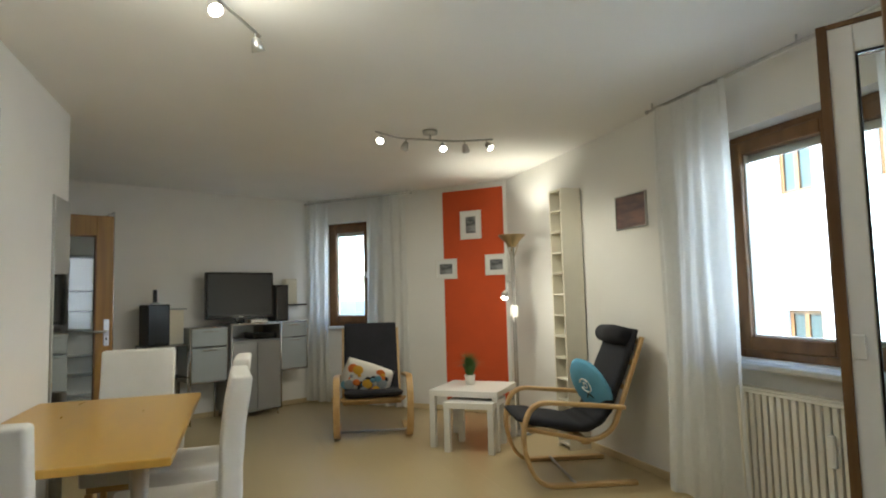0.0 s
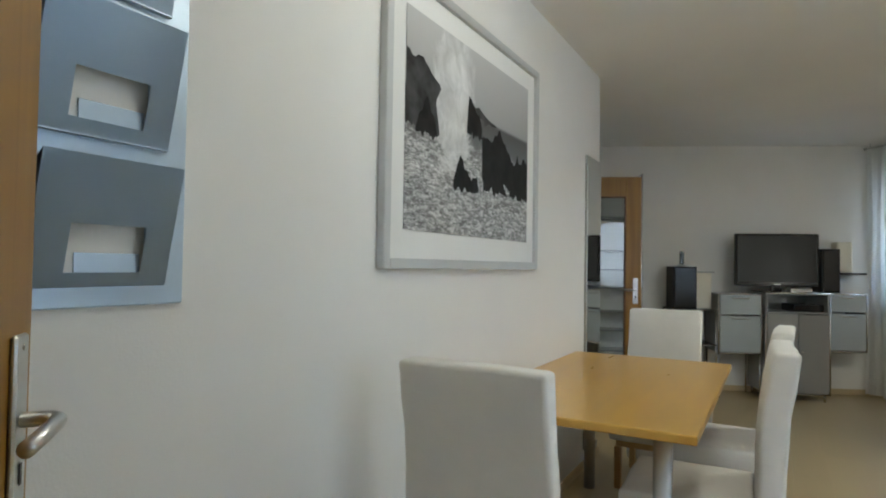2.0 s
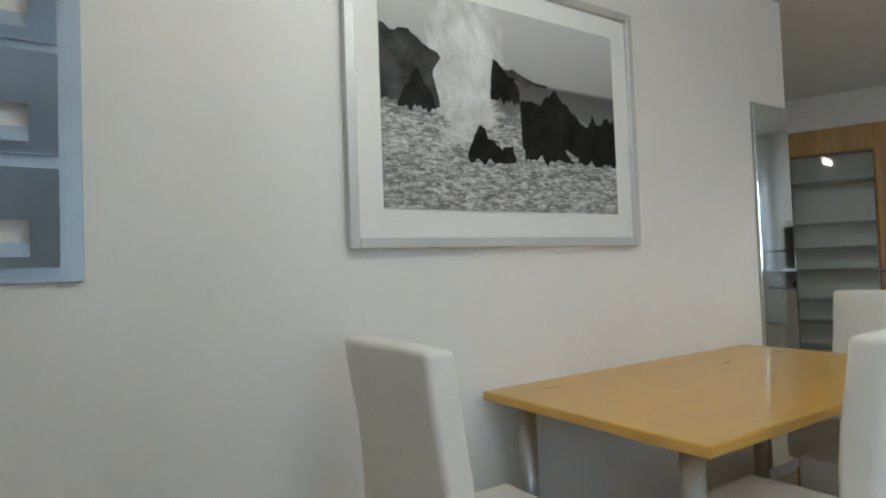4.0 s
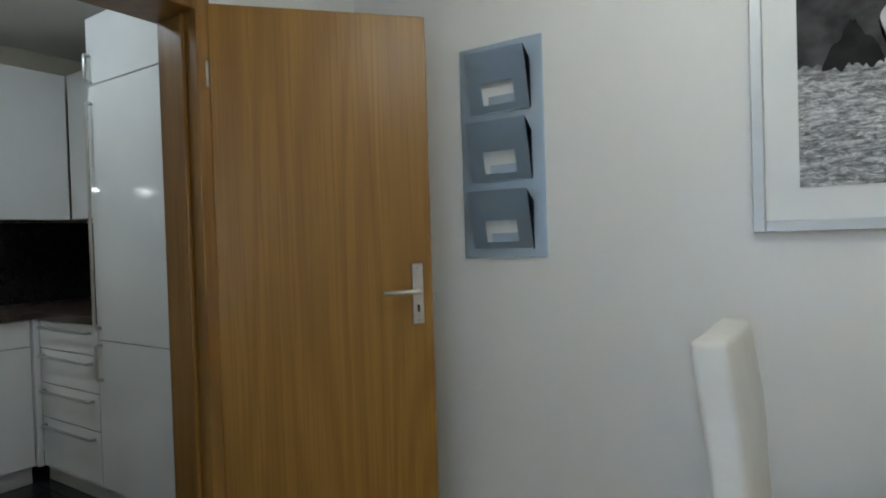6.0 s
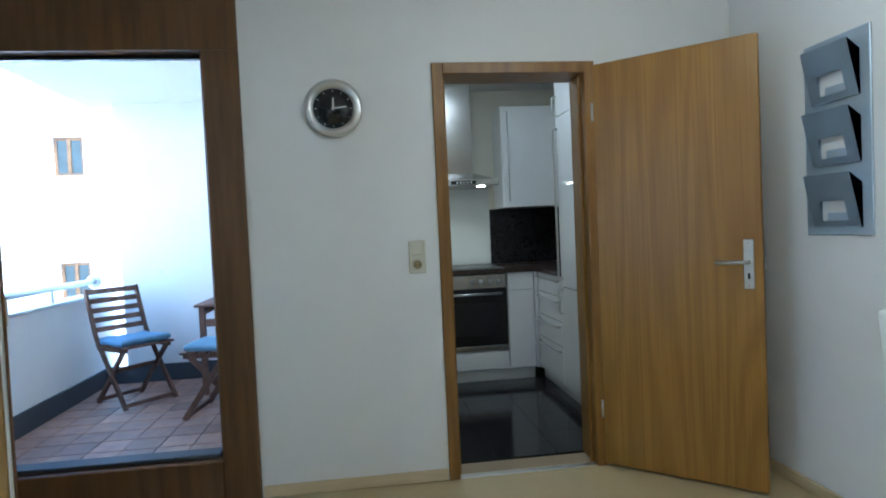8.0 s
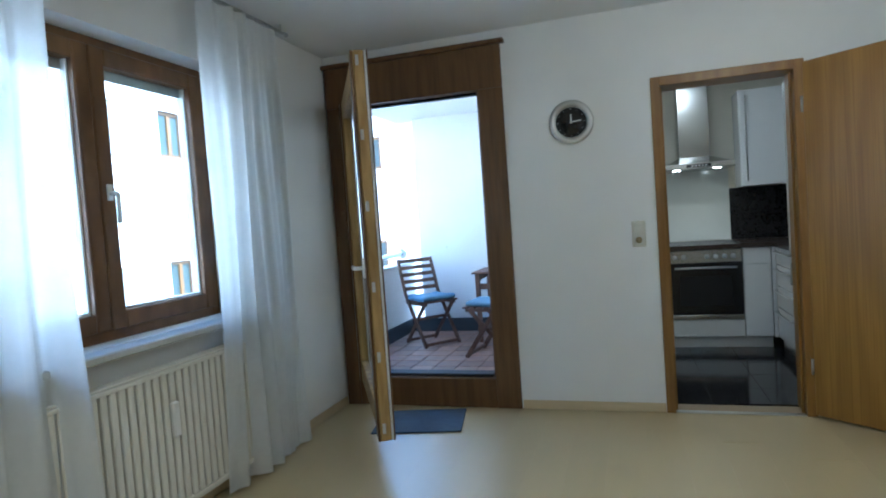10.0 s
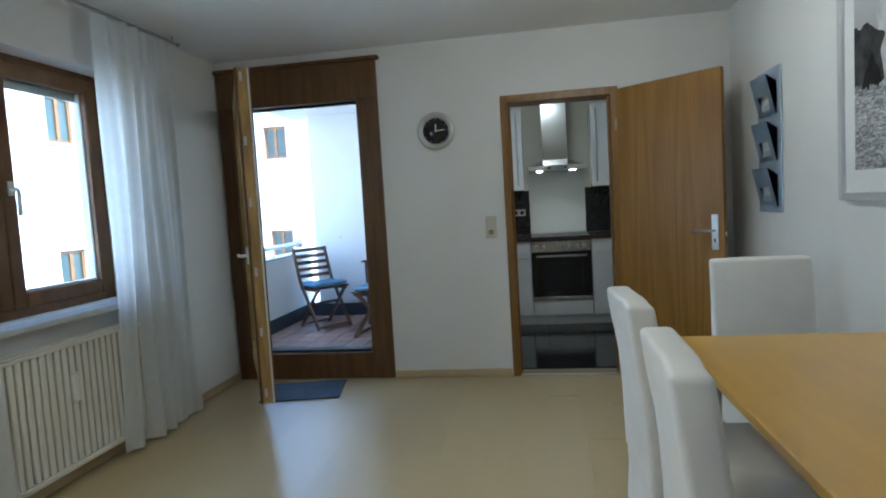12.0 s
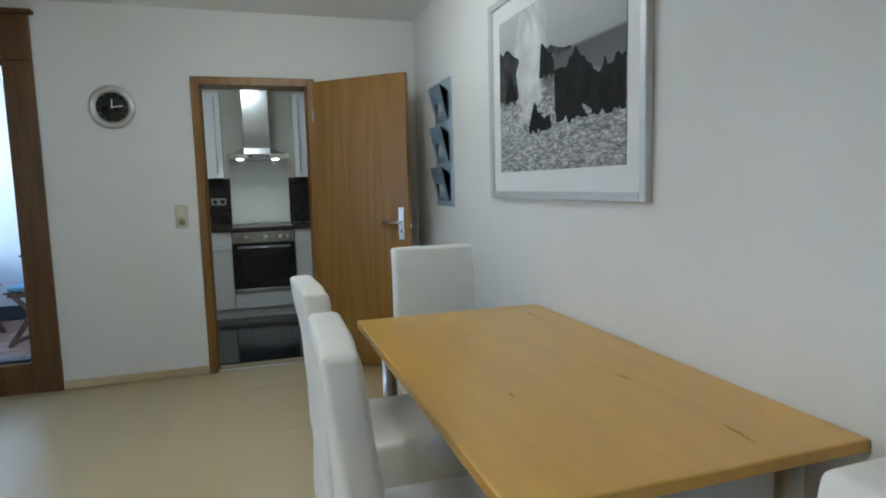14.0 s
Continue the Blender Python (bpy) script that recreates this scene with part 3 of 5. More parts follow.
# ---- windows ----
def casement(name, m, w, z0, z1, sashes, label, handle_side):
    """Wooden window with its frame in the reveal; local x along the wall, y into the room."""
    e = thing(name, m, label, "window")
    e["kind"] = "structure"
    box("window_frame", WINWOOD, (0, -0.07, z0), (0.055, 0.0, z1), e)
    box("window_frame", WINWOOD, (w - 0.055, -0.07, z0), (w, 0.0, z1), e)
    box("window_frame", WINWOOD, (0.055, -0.07, z0), (w - 0.055, 0.0, z0 + 0.055), e)
    box("window_frame", WINWOOD, (0.055, -0.07, z1 - 0.05), (w - 0.055, 0.0, z1), e)
    sw = (w - 0.09) / sashes
    for i in range(sashes):
        x0 = 0.045 + i * sw
        s = 0.078
        sash = new("sash")
        sash.parent = e
        box("stile", WINWOOD, (x0 + 0.002, -0.05, z0 + 0.045), (x0 + s, 0.02, z1 - 0.04), sash, bev=0.006)
        box("stile", WINWOOD, (x0 + sw - s, -0.05, z0 + 0.045), (x0 + sw - 0.002, 0.02, z1 - 0.04), sash, bev=0.006)
        box("rail", WINWOOD, (x0 + s, -0.05, z0 + 0.045), (x0 + sw - s, 0.02, z0 + 0.045 + s), sash, bev=0.006)
        box("rail", WINWOOD, (x0 + s, -0.05, z1 - 0.04 - s), (x0 + sw - s, 0.02, z1 - 0.04), sash, bev=0.006)
        box("bead", WHITEPL, (x0 + s - 0.001, -0.047, z0 + 0.124), (x0 + s + 0.010, -0.012, z1 - 0.118), sash, "pale glazing bead", bev=0.002)
        box("bead", WHITEPL, (x0 + sw - s - 0.010, -0.047, z0 + 0.124), (x0 + sw - s + 0.001, -0.012, z1 - 0.118), sash, "pale glazing bead", bev=0.002)
        box("bead", WHITEPL, (x0 + s + 0.011, -0.047, z0 + 0.123), (x0 + sw - s - 0.011, -0.012, z0 + 0.134), sash, "pale glazing bead", bev=0.002)
        p = box("pane", PANE, (x0 + s - 0.005, -0.030, z0 + 0.12), (x0 + sw - s + 0.005, -0.024, z1 - 0.115), sash, bev=0)
        p.visible_shadow = False
        box("roller_blind_end", ALU, (x0 + s, -0.046, z1 - 0.165), (x0 + sw - s, -0.036, z1 - 0.118), sash, "lowered edge of a grey roller shutter", bev=0.003)
    hx = 0.045 + sw + (-0.04 if handle_side < 0 else 0.04) if sashes > 1 else (0.045 + 0.04 if handle_side < 0 else 0.045 + sw - 0.04)
    hz = (z0 + z1) / 2 - 0.02
    box("handle_rose", WHITEPL, (hx - 0.014, 0.0205, hz - 0.03), (hx + 0.014, 0.032, hz + 0.04), e, "white handle rose")
    tube("handle", WHITEPL, arc([(hx, 0.03, hz), (hx, 0.07, hz), (hx, 0.068, hz - 0.13)], 5, 0.02), 0.010, e, "white lever handle")
    return e


casement("window_1", pose(WX0, YW - 0.13, 0), WX1 - WX0, WZ0, WZ1, 2, "brown wooden double casement window with white lever", -1)
casement("window_2", DIA @ pose(S0, -0.13, 0), S1 - S0, DZ0, DZ1, 1, "brown wooden single casement window with white lever", -1)
setting(box("window_sill", MARBLE, (WX0 - 0.03, YW - 0.125, WZ0 - 0.035), (WX1 + 0.03, YW + 0.10, WZ0 - 0.002), bev=0.006), "light stone window sill", "window sill")
ws = box("window_sill", MARBLE, (S0 - 0.03, -0.125, DZ0 - 0.035), (S1 + 0.03, 0.06, DZ0 - 0.002), bev=0.006)
ws.matrix_world = DIA
setting(ws, "light stone window sill", "window sill")


# ---- curtains ----
def curtain(m, x0, x1, z0, z1, folds, seed, label, depth=0.045):
    """Sheer hanging cloth with uneven soft folds; hung tighter at the top."""
    rnd = random.Random(seed)
    nx, nz = folds * 10, 26
    ph = [rnd.uniform(0, 6.28) for _ in range(4)]
    bm = bmesh.new()
    grid = []
    for j in range(nz + 1):
        v = j / nz
        row = []
        for i in range(nx + 1):
            u = i / nx
            loose = 1 - 0.55 * v
            x = x0 + (x1 - x0) * (0.5 + (u - 0.5) * (0.90 + 0.14 * (1 - v) + 0.03 * math.sin(5 * v + ph[2])))
            y = depth * loose * (math.sin(folds * 6.283 * u + 0.8 * math.sin(3.1 * u * 3 + ph[0])) * (0.6 + 0.4 * math.sin(7 * u + ph[1])) + 0.12 * math.sin(folds * 14.1 * u + ph[3] + 2 * v))
            row.append(bm.verts.new((x, y + 0.012 * math.sin(6 * v + 9 * u + ph[1]), z0 + (z1 - z0) * v)))
        grid.append(row)
    for a, b in zip(grid, grid[1:]):
        for i in range(nx):
            bm.faces.new((a[i], a[i + 1], b[i + 1], b[i]))
    ob = finish(bm, "curtain", VOILE, None, "", True)
    ob.matrix_world = m
    tagged(ob, label, "curtain", "sheer curtains")
    return ob


def rod(name, m, x0, x1, y, z):
    e = thing(name, m, "slim steel curtain rail under the ceiling", "curtain rail")
    tube("rail", ALU, [(x0, y, z), (x1, y, z)], 0.009, e)
    for x in (x0 + 0.03, (x0 + x1) / 2, x1 - 0.03):
        tube("bracket", ALU, [(x, y, z + 0.008), (x, y, CH - 0.001)], 0.005, e, seg=8)
    for x, s in ((x0, -1), (x1, 1)):
        tube("finial", SATIN, [(x, y, z), (x + s * 0.03, y, z), (x + s * 0.035, y, z)], [0.009, 0.014, 0.006], e)
    return e


rod("curtain_rail", WW, 0.72, 2.95, 0.14, 2.445)
rod("curtain_rail", DIA, 1.12, 2.6, 0.13, 2.445)
curtain(pose(0, YW + 0.14, 0), 0.80, 1.50, 0.03, 2.435, 5, 3, "sheer white curtain hanging beside the radiator")
curtain(pose(0, YW + 0.14, 0), 2.26, 2.96, 0.03, 2.435, 5, 4, "sheer white curtain drawn to the armchair side")
curtain(DIA @ pose(0, 0.13, 0), 1.16, 1.72, 0.03, 2.435, 4, 5, "sheer white curtain behind the armchair")
curtain(DIA @ pose(0, 0.13, 0), 2.27, 2.60, 0.03, 2.435, 3, 6, "sheer white curtain beside the television cabinets")

# ---- radiator ----
ra = thing("radiator", pose(0, YW, 0), "cream enamelled panel radiator under the window", "radiator")
RX0, RX1, RZ0, RZ1 = 1.28, 2.42, 0.10, 0.735
box("back_panel", RADW, (RX0, 0.045, RZ0), (RX1, 0.055, RZ1), ra)
box("top_grille", RADW, (RX0, 0.056, RZ1 - 0.012), (RX1, 0.105, RZ1), ra)
n = 26
for i in range(n + 1):
    x = RX0 + (RX1 - RX0) * i / n
    w = 0.016
    box("fin", RADW, (x - w, 0.088, RZ0 + 0.03), (x + w, 0.110, RZ1 - 0.03), ra, bev=0.004)
# added dark sheet: shade behind the fins put in as colour
box("shadow_plate", RADSHADE, (RX0 + 0.01, 0.078, RZ0 + 0.02), (RX1 - 0.01, 0.084, RZ1 - 0.02), ra, "dark plate standing in for shade between fins", bev=0)
box("header", RADW, (RX0 - 0.01, 0.086, RZ1 - 0.03), (RX1 + 0.01, 0.112, RZ1 - 0.013), ra)
box("header", RADW, (RX0 - 0.01, 0.086, RZ0), (RX1 + 0.01, 0.112, RZ0 + 0.03), ra)
box("heat_meter", WHITEPL, (1.80, 0.111, 0.43), (1.84, 0.135, 0.58), ra, "white heat cost meter", bev=0.006)
tube("valve_pipe", ALU, arc([(RX0 + 0.06, 0.06, RZ0 + 0.01), (RX0 + 0.06, 0.06, 0.05), (RX0 + 0.06, 0.001, 0.05)], 4, 0.02), 0.008, ra)
box("wall_bracket", RADW, (RX0 + 0.2, 0.002, 0.5), (RX0 + 0.24, 0.045, 0.56), ra, bev=0.001)
box("wall_bracket", RADW, (RX1 - 0.24, 0.002, 0.5), (RX1 - 0.2, 0.045, 0.56), ra, bev=0.001)

mt = box("doormat", MATBLUE, (-0.215, -0.28, 0.001), (0.215, 0.28, 0.010), bev=0.003, m=None)
mt.matrix_world = pose(0.33, -3.07, 0, 0, 0, 11)
tagged(mt, "blue grey rubber-backed doormat inside the balcony door", "doormat")

# ---- dining area ----
tb = thing("dining_table", pose(2.785, -0.415, 0), "honey-coloured beech dining table pushed against the wall", "table")
box("tabletop", TABLETOP, (-0.775, -0.41, 0.708), (0.775, 0.41, 0.738), tb, bev=0.005, seg=2)
box("apron", SATIN, (-0.66, -0.31, 0.665), (0.66, -0.285, 0.707), tb, "grey metal under-frame")
box("apron", SATIN, (-0.66, 0.285, 0.665), (0.66, 0.31, 0.707), tb, "grey metal under-frame")
for x in (-0.68, 0.68):
    for y in (-0.30, 0.30):
        tube("leg", SATIN, [(x, y, 0), (x, y, 0.7075)], 0.030, tb, "round grey metal leg", seg=16)


def dining_chair():
    """Slip-covered chair that faces +y, origin on the floor under the seat."""
    e = thing("dining_chair", pose(0, 0, 0), "high-backed dining chair in a white cotton slipcover", "chair", "chairs round the table")

    def soft(name, lo, hi, lean=0.0, bulge=0.0, label="", taper=0.0):
        bm = bmesh.new()
        add_box(bm, lo, hi)
        bmesh.ops.bevel(bm, geom=bm.edges[:], offset=0.016, segments=3, affect="EDGES", profile=0.5)
        bmesh.ops.subdivide_edges(bm, edges=[g for g in bm.edges if g.calc_length() > 0.12], cuts=5, use_grid_fill=True)
        for v in bm.verts:
            t = (v.co.z - lo[2]) / (hi[2] - lo[2])
            v.co.y -= lean * t * t
            v.co.x *= 1 - taper * t
            v.co += Vector((0, 1, 0)) * (bulge * (1 - (2 * v.co.x / (hi[0] - lo[0])) ** 2) * math.sin(math.pi * min(max(t, 0), 1)) * (1 if v.co.y > (lo[1] + hi[1]) / 2 else -0.4))
            v.co += Vector((0.006, 0.008, 0.003)) * noise.noise(v.co * 7.0)
        return finish(bm, name, COVER, e, label, True)

    soft("backrest", (-0.215, -0.255, 0.40), (0.215, -0.175, 0.975), 0.045, 0.010, taper=0.02)
    soft("seat", (-0.220, -0.172, 0.27), (0.220, 0.245, 0.475))
    soft("back_skirt", (-0.218, -0.252, 0.05), (0.218, -0.200, 0.405))
    box("seat_frame", BIRCH, (-0.185, -0.155, 0.235), (0.185, 0.22, 0.269), e, "pale wood seat frame")
    for x in (-0.175, 0.175):
        for y in (-0.19, 0.205):
            box("leg", BIRCH, (x - 0.018, y - 0.018, 0), (x + 0.018, y + 0.018, 0.234), e, "pale wooden leg", bev=0.004)
    return e


ch = dining_chair()
ch.matrix_world = pose(1.76, -0.345, 0, 0, 0, -90)
copy_thing(ch, pose(3.745, -0.43, 0, 0, 0, 90))
copy_thing(ch, pose(2.43, -0.79, 0, 0, 0, 2))
copy_thing(ch, pose(3.13, -0.80, 0, 0, 0, -2))

# framed photograph
pc = thing("framed_photograph", pose(0, 0, 0), "large silver-framed black and white photograph of surf on rocks", "picture")
PX0, PX1, PZ0, PZ1 = 1.540, 2.825, 1.214, 2.16
for nm, lo, hi in (("frame_side", (PX0, -0.03, PZ0), (PX0 + 0.033, -0.001, PZ1)), ("frame_side", (PX1 - 0.033, -0.03, PZ0), (PX1, -0.001, PZ1)),
                   ("frame_side", (PX0 + 0.033, -0.03, PZ0), (PX1 - 0.033, -0.001, PZ0 + 0.033)), ("frame_side", (PX0 + 0.033, -0.03, PZ1 - 0.033), (PX1 - 0.033, -0.001, PZ1))):
    box(nm, PICFRAME, lo, hi, pc, "satin silver frame", bev=0.003)
box("mount", MATW, (PX0 + 0.033, -0.014, PZ0 + 0.033), (PX1 - 0.033, -0.004, PZ1 - 0.033), pc, "white mount board", bev=0)
UX, UZ, UW, UH = 1.660, 1.338, 1.045, 0.71
pr = box("print", SEA, (0, -0.0175, 0), (UW, -0.0145, UH), pc, "black and white surf print", bev=0)
pr.location = (UX, 0, UZ)


def rock(peaks, base, mat, seed, lift):
    """Jagged flat rock of the photograph: ridge through peaks (u, v), uneven foot near base."""
    rnd = random.Random(seed)
    top = []
    for (u0, v0), (u1, v1) in zip(peaks, peaks[1:]):
        k = max(3, int(abs(u1 - u0) * 45))
        top += [(u0 + (u1 - u0) * i / k, v0 + (v1 - v0) * i / k + rnd.uniform(-0.010, 0.010)) for i in range(k)]
    top.append(peaks[-1])
    k = 18
    low = [(peaks[-1][0] + (peaks[0][0] - peaks[-1][0]) * i / k, base + 0.04 * noise.noise((i * 0.45, seed, 0)) + rnd.uniform(-0.005, 0.005)) for i in range(k + 1)]
    bm = bmesh.new()
    vs = [bm.verts.new((UX + min(max(u, 0), 1) * UW, -lift, UZ + min(max(v, 0), 1) * UH)) for u, v in top + low]
    f = bm.faces.new(vs)
    bmesh.ops.triangulate(bm, faces=[f])
    return finish(bm, "printed_rock", mat, pc)


rock([(0, 0.80), (0.05, 0.79), (0.10, 0.80), (0.13, 0.77), (0.16, 0.745), (0.20, 0.71), (0.215, 0.70), (0.19, 0.66), (0.178, 0.60), (0.188, 0.54), (0.205, 0.49)], 0.47, ROCKG, 2, 0.0178)
rock([(0.055, 0.46), (0.075, 0.53), (0.10, 0.575), (0.115, 0.62), (0.13, 0.625), (0.15, 0.57), (0.175, 0.53), (0.19, 0.47)], 0.45, ROCK, 3, 0.0181)
rock([(0.42, 0.74), (0.45, 0.71), (0.50, 0.70), (0.58, 0.665), (0.66, 0.655)], 0.645, ROCKG, 8, 0.0177)
rock([(0.405, 0.58), (0.412, 0.68), (0.42, 0.735), (0.45, 0.72), (0.475, 0.685), (0.505, 0.66), (0.53, 0.60)], 0.54, ROCK, 4, 0.0179)
rock([(0.535, 0.40), (0.53, 0.54), (0.55, 0.565), (0.60, 0.55), (0.625, 0.555), (0.65, 0.60), (0.68, 0.615), (0.695, 0.645), (0.71, 0.61), (0.75, 0.57),
      (0.79, 0.52), (0.83, 0.47), (0.86, 0.46), (0.88, 0.53), (0.90, 0.49), (0.93, 0.50), (0.95, 0.54), (0.98, 0.51), (1.0, 0.52)], 0.31, ROCK, 5, 0.0180)
rock([(0.545, 0.38), (0.60, 0.40), (0.70, 0.38), (0.745, 0.31), (0.775, 0.25)], 0.265, ROCK, 6, 0.0183)
rock([(0.80, 0.36), (0.86, 0.38), (0.94, 0.37), (1.0, 0.36)], 0.265, ROCK, 9, 0.0183)
rock([(0.305, 0.27), (0.325, 0.33), (0.345, 0.39), (0.36, 0.415), (0.375, 0.40), (0.39, 0.35), (0.42, 0.325), (0.445, 0.30), (0.47, 0.325), (0.49, 0.32), (0.505, 0.26)], 0.235, ROCK, 7, 0.0181)

# magazine holder
mh = thing("magazine_holder", pose(0.708, -0.002, 1.147), "grey lacquered metal wall magazine holder with three pockets", "magazine holder")
box("back_plate", HOLDER, (-0.172, -0.010, 0), (0.172, -0.002, 0.80), mh, bev=0.003)
for k in range(3):
    z = 0.035 + k * 0.255
    bm = bmesh.new()
    x0, x1, zh = -0.12, 0.125, 0.215
    wx0, wx1, wz0, wz1 = -0.062, 0.070, 0.025, 0.105

    def front(x, zz):
        return (x, -0.018 - 0.05 * zz / zh, z + zz)

    xs, zs = [x0, wx0, wx1, x1], [0, wz0, wz1, zh]
    g = [[bm.verts.new(front(x, q)) for x in xs] for q in zs]
    for j in range(3):
        for i in range(3):
            if not (i == 1 and j == 1):
                bm.faces.new((g[j][i], g[j][i + 1], g[j + 1][i + 1], g[j + 1][i]))
    r = bmesh.ops.solidify(bm, geom=bm.faces[:], thickness=0.003)
    part("pocket", bm, HOLDER, mh)
    for x in (x0, x1):
        bm = bmesh.new()
        vs = [bm.verts.new(p) for p in ((x, -0.0105, z), (x, -0.018, z), (x, -0.068, z + zh), (x, -0.0105, z + zh * 0.8))]
        bm.faces.new(vs)
        bmesh.ops.solidify(bm, geom=bm.faces[:], thickness=0.002)
        part("pocket_side", bm, HOLDER, mh)
    box("pocket_floor", HOLDER, (x0, -0.022, z - 0.003), (x1, -0.0105, z), mh, bev=0)
    box("inner_tab", HOLDER, (wx0 + 0.018, -0.0195, z + 0.012), (wx1 + 0.003, -0.0172, z + 0.058), mh, bev=0.001)
    # added pale panel in place of the white wall visible through the cutout
    box("cutout_panel", MATW, (wx0 - 0.012, -0.0165, z + 0.02), (wx1 + 0.012, -0.0145, z + 0.16), mh, "pale panel standing in for wall seen through the opening", bev=0)

# clock
ck = thing("wall_clock", Matrix(((0, 0, 1, 0.001), (1, 0, 0, -2.04), (0, 1, 0, 1.84), (0, 0, 0, 1))), "round brushed aluminium wall clock with black face", "clock")
lathe("rim", ALU, [(0.0, 0.0), (0.136, 0.0), (0.138, 0.018), (0.129, 0.030), (0.097, 0.026), (0.095, 0.014), (0.0, 0.014)], ck, seg=48)
lathe("face", CLOCKFACE, [(0.0, 0.0165), (0.094, 0.0165), (0.094, 0.0145)], ck, "glossy black face", seg=40)
for h in range(12):
    a = math.radians(h * 30)
    d = Vector((math.sin(a), math.cos(a), 0))
    p = d * 0.083
    box("hour_mark", WHITEPL, (-0.0015, -0.004, 0.0168), (0.0015, 0.004, 0.0176), ck, bev=0, m=Matrix.Translation(p) @ Matrix.Rotation(-a, 4, "Z"))
for nm, a, l, w in (("hour_hand", 2, 0.050, 0.004), ("minute_hand", 83, 0.064, 0.003)):
    box(nm, WHITEPL, (-w, -0.008, 0.018), (w, l, 0.0192), ck, "white hand", bev=0, m=Matrix.Rotation(-math.radians(a), 4, "Z"))

sw = thing("light_switch", Matrix(((0, 0, 1, 0.001), (1, 0, 0, -1.672), (0, 1, 0, 1.115), (0, 0, 0, 1))), "cream light switch above a wall socket", "light switch")
box("plate", CREAMPL, (-0.040, -0.080, 0), (0.040, 0.080, 0.012), sw, bev=0.004)
box("rocker", CREAMPL, (-0.028, 0.010, 0.0125), (0.028, 0.070, 0.018), sw, bev=0.003)
at_ = Matrix.Translation((0, -0.038, 0.002))
lathe("socket_ring", CREAMPL, [(0.030, 0.0105), (0.030, 0.016), (0.021, 0.016), (0.020, 0.0105)], sw, m=at_)
lathe("socket_well", BRASS, [(0.0, 0.0112), (0.020, 0.0112), (0.020, 0.0105)], sw, "dim socket well", m=at_)
for x in (-0.009, 0.009):
    lathe("contact_hole", BLACKPL, [(0.0, 0.0126), (0.0028, 0.0124), (0.0028, 0.0112)], sw, seg=8, m=at_ @ Matrix.Translation((x, 0, 0)))

# tall mirror
mi = thing("wall_mirror", pose(3.89, -0.001, 0.12), "tall frameless wall mirror beside the wall corner", "mirror")
box("backing", SATIN, (-0.16, -0.012, 0), (0.16, 0, 1.80), mi, bev=0.002)
box("glass", MIRROR, (-0.158, -0.018, 0.003), (0.158, -0.0125, 1.797), mi, bev=0.002)


# ---- living area ----
def armchair(m, label):
    """Cantilevered bentwood easy chair that faces +y, origin on the floor."""
    e = thing("armchair", m, label, "armchair", "bentwood armchairs")
    for x in (-0.325, 0.325):
        tube("arm_frame", BIRCH, arc([(x, -0.36, 0.015), (x, 0.30, 0.015), (x, 0.40, 0.30), (x, 0.33, 0.56), (x, -0.30, 0.50)], 7, 0.13), 0, e, flat=(0.03, 0.013, (1, 0, 0)))
        s = 0.265 if x > 0 else -0.265
        tube("seat_rail", BIRCH, arc([(s, 0.36, 0.375), (s, -0.10, 0.275), (s, -0.24, 0.34), (s, -0.47, 0.95)], 8, 0.16), 0, e, flat=(0.022, 0.012, (1, 0, 0)))
    for y, z in ((0.30, 0.355), (-0.05, 0.27)):
        box("cross_rail", BIRCH, (-0.276, y - 0.03, z - 0.012), (0.276, y + 0.03, z + 0.012), e, bev=0.004)
    for y, z in ((-0.33, 0.62), (-0.40, 0.78), (-0.46, 0.92)):
        box("back_slat", BIRCH, (-0.243, y - 0.008, z - 0.02), (0.243, y + 0.008, z + 0.02), e, bev=0.004)
    tube("stretcher", SATIN, [(-0.323, 0.05, 0.027), (0.323, 0.05, 0.027)], 0.010, e, "grey metal stretcher")
    # cushion: one long pad that bends from the seat into the back
    path = arc([(0, 0.40, 0.43), (0, -0.06, 0.345), (0, -0.20, 0.42), (0, -0.445, 1.0)], 9, 0.15)
    bm = bmesh.new()
    rings = []
    nn = len(path)
    dense = []
    for a, b in zip(path, path[1:]):
        k = max(1, int((b - a).length / 0.04))
        dense += [a.lerp(b, i / k) for i in range(k)]
    dense.append(path[-1])
    for i, p in enumerate(dense):
        d = (dense[min(i + 1, len(dense) - 1)] - dense[max(i - 1, 0)]).normalized()
        nrm = Vector((1, 0, 0)).cross(d)
        t = i / (len(dense) - 1)
        th = 0.036 * min(1, 0.35 + 9 * min(t, 1 - t)) * (1 + 0.10 * math.sin(t * 40))
        ring = []
        for q in range(20):
            a = 6.2832 * q / 20
            cx, cy = math.cos(a), math.sin(a)
            sx = 0.262 * math.copysign(abs(cx) ** 0.35, cx)
            ring.append(bm.verts.new(p + Vector((sx, 0, 0)) + nrm * (th * math.copysign(abs(cy) ** 0.6, cy))))
        rings.append(ring)
    for a, b in zip(rings, rings[1:]):
        for q in range(20):
            bm.faces.new((a[q], a[(q + 1) % 20], b[(q + 1) % 20], b[q]))
    bm.faces.new(rings[0])
    bm.faces.new(rings[-1])
    part("cushion", bm, NAVY, e, "black cotton pad", True)
    return e


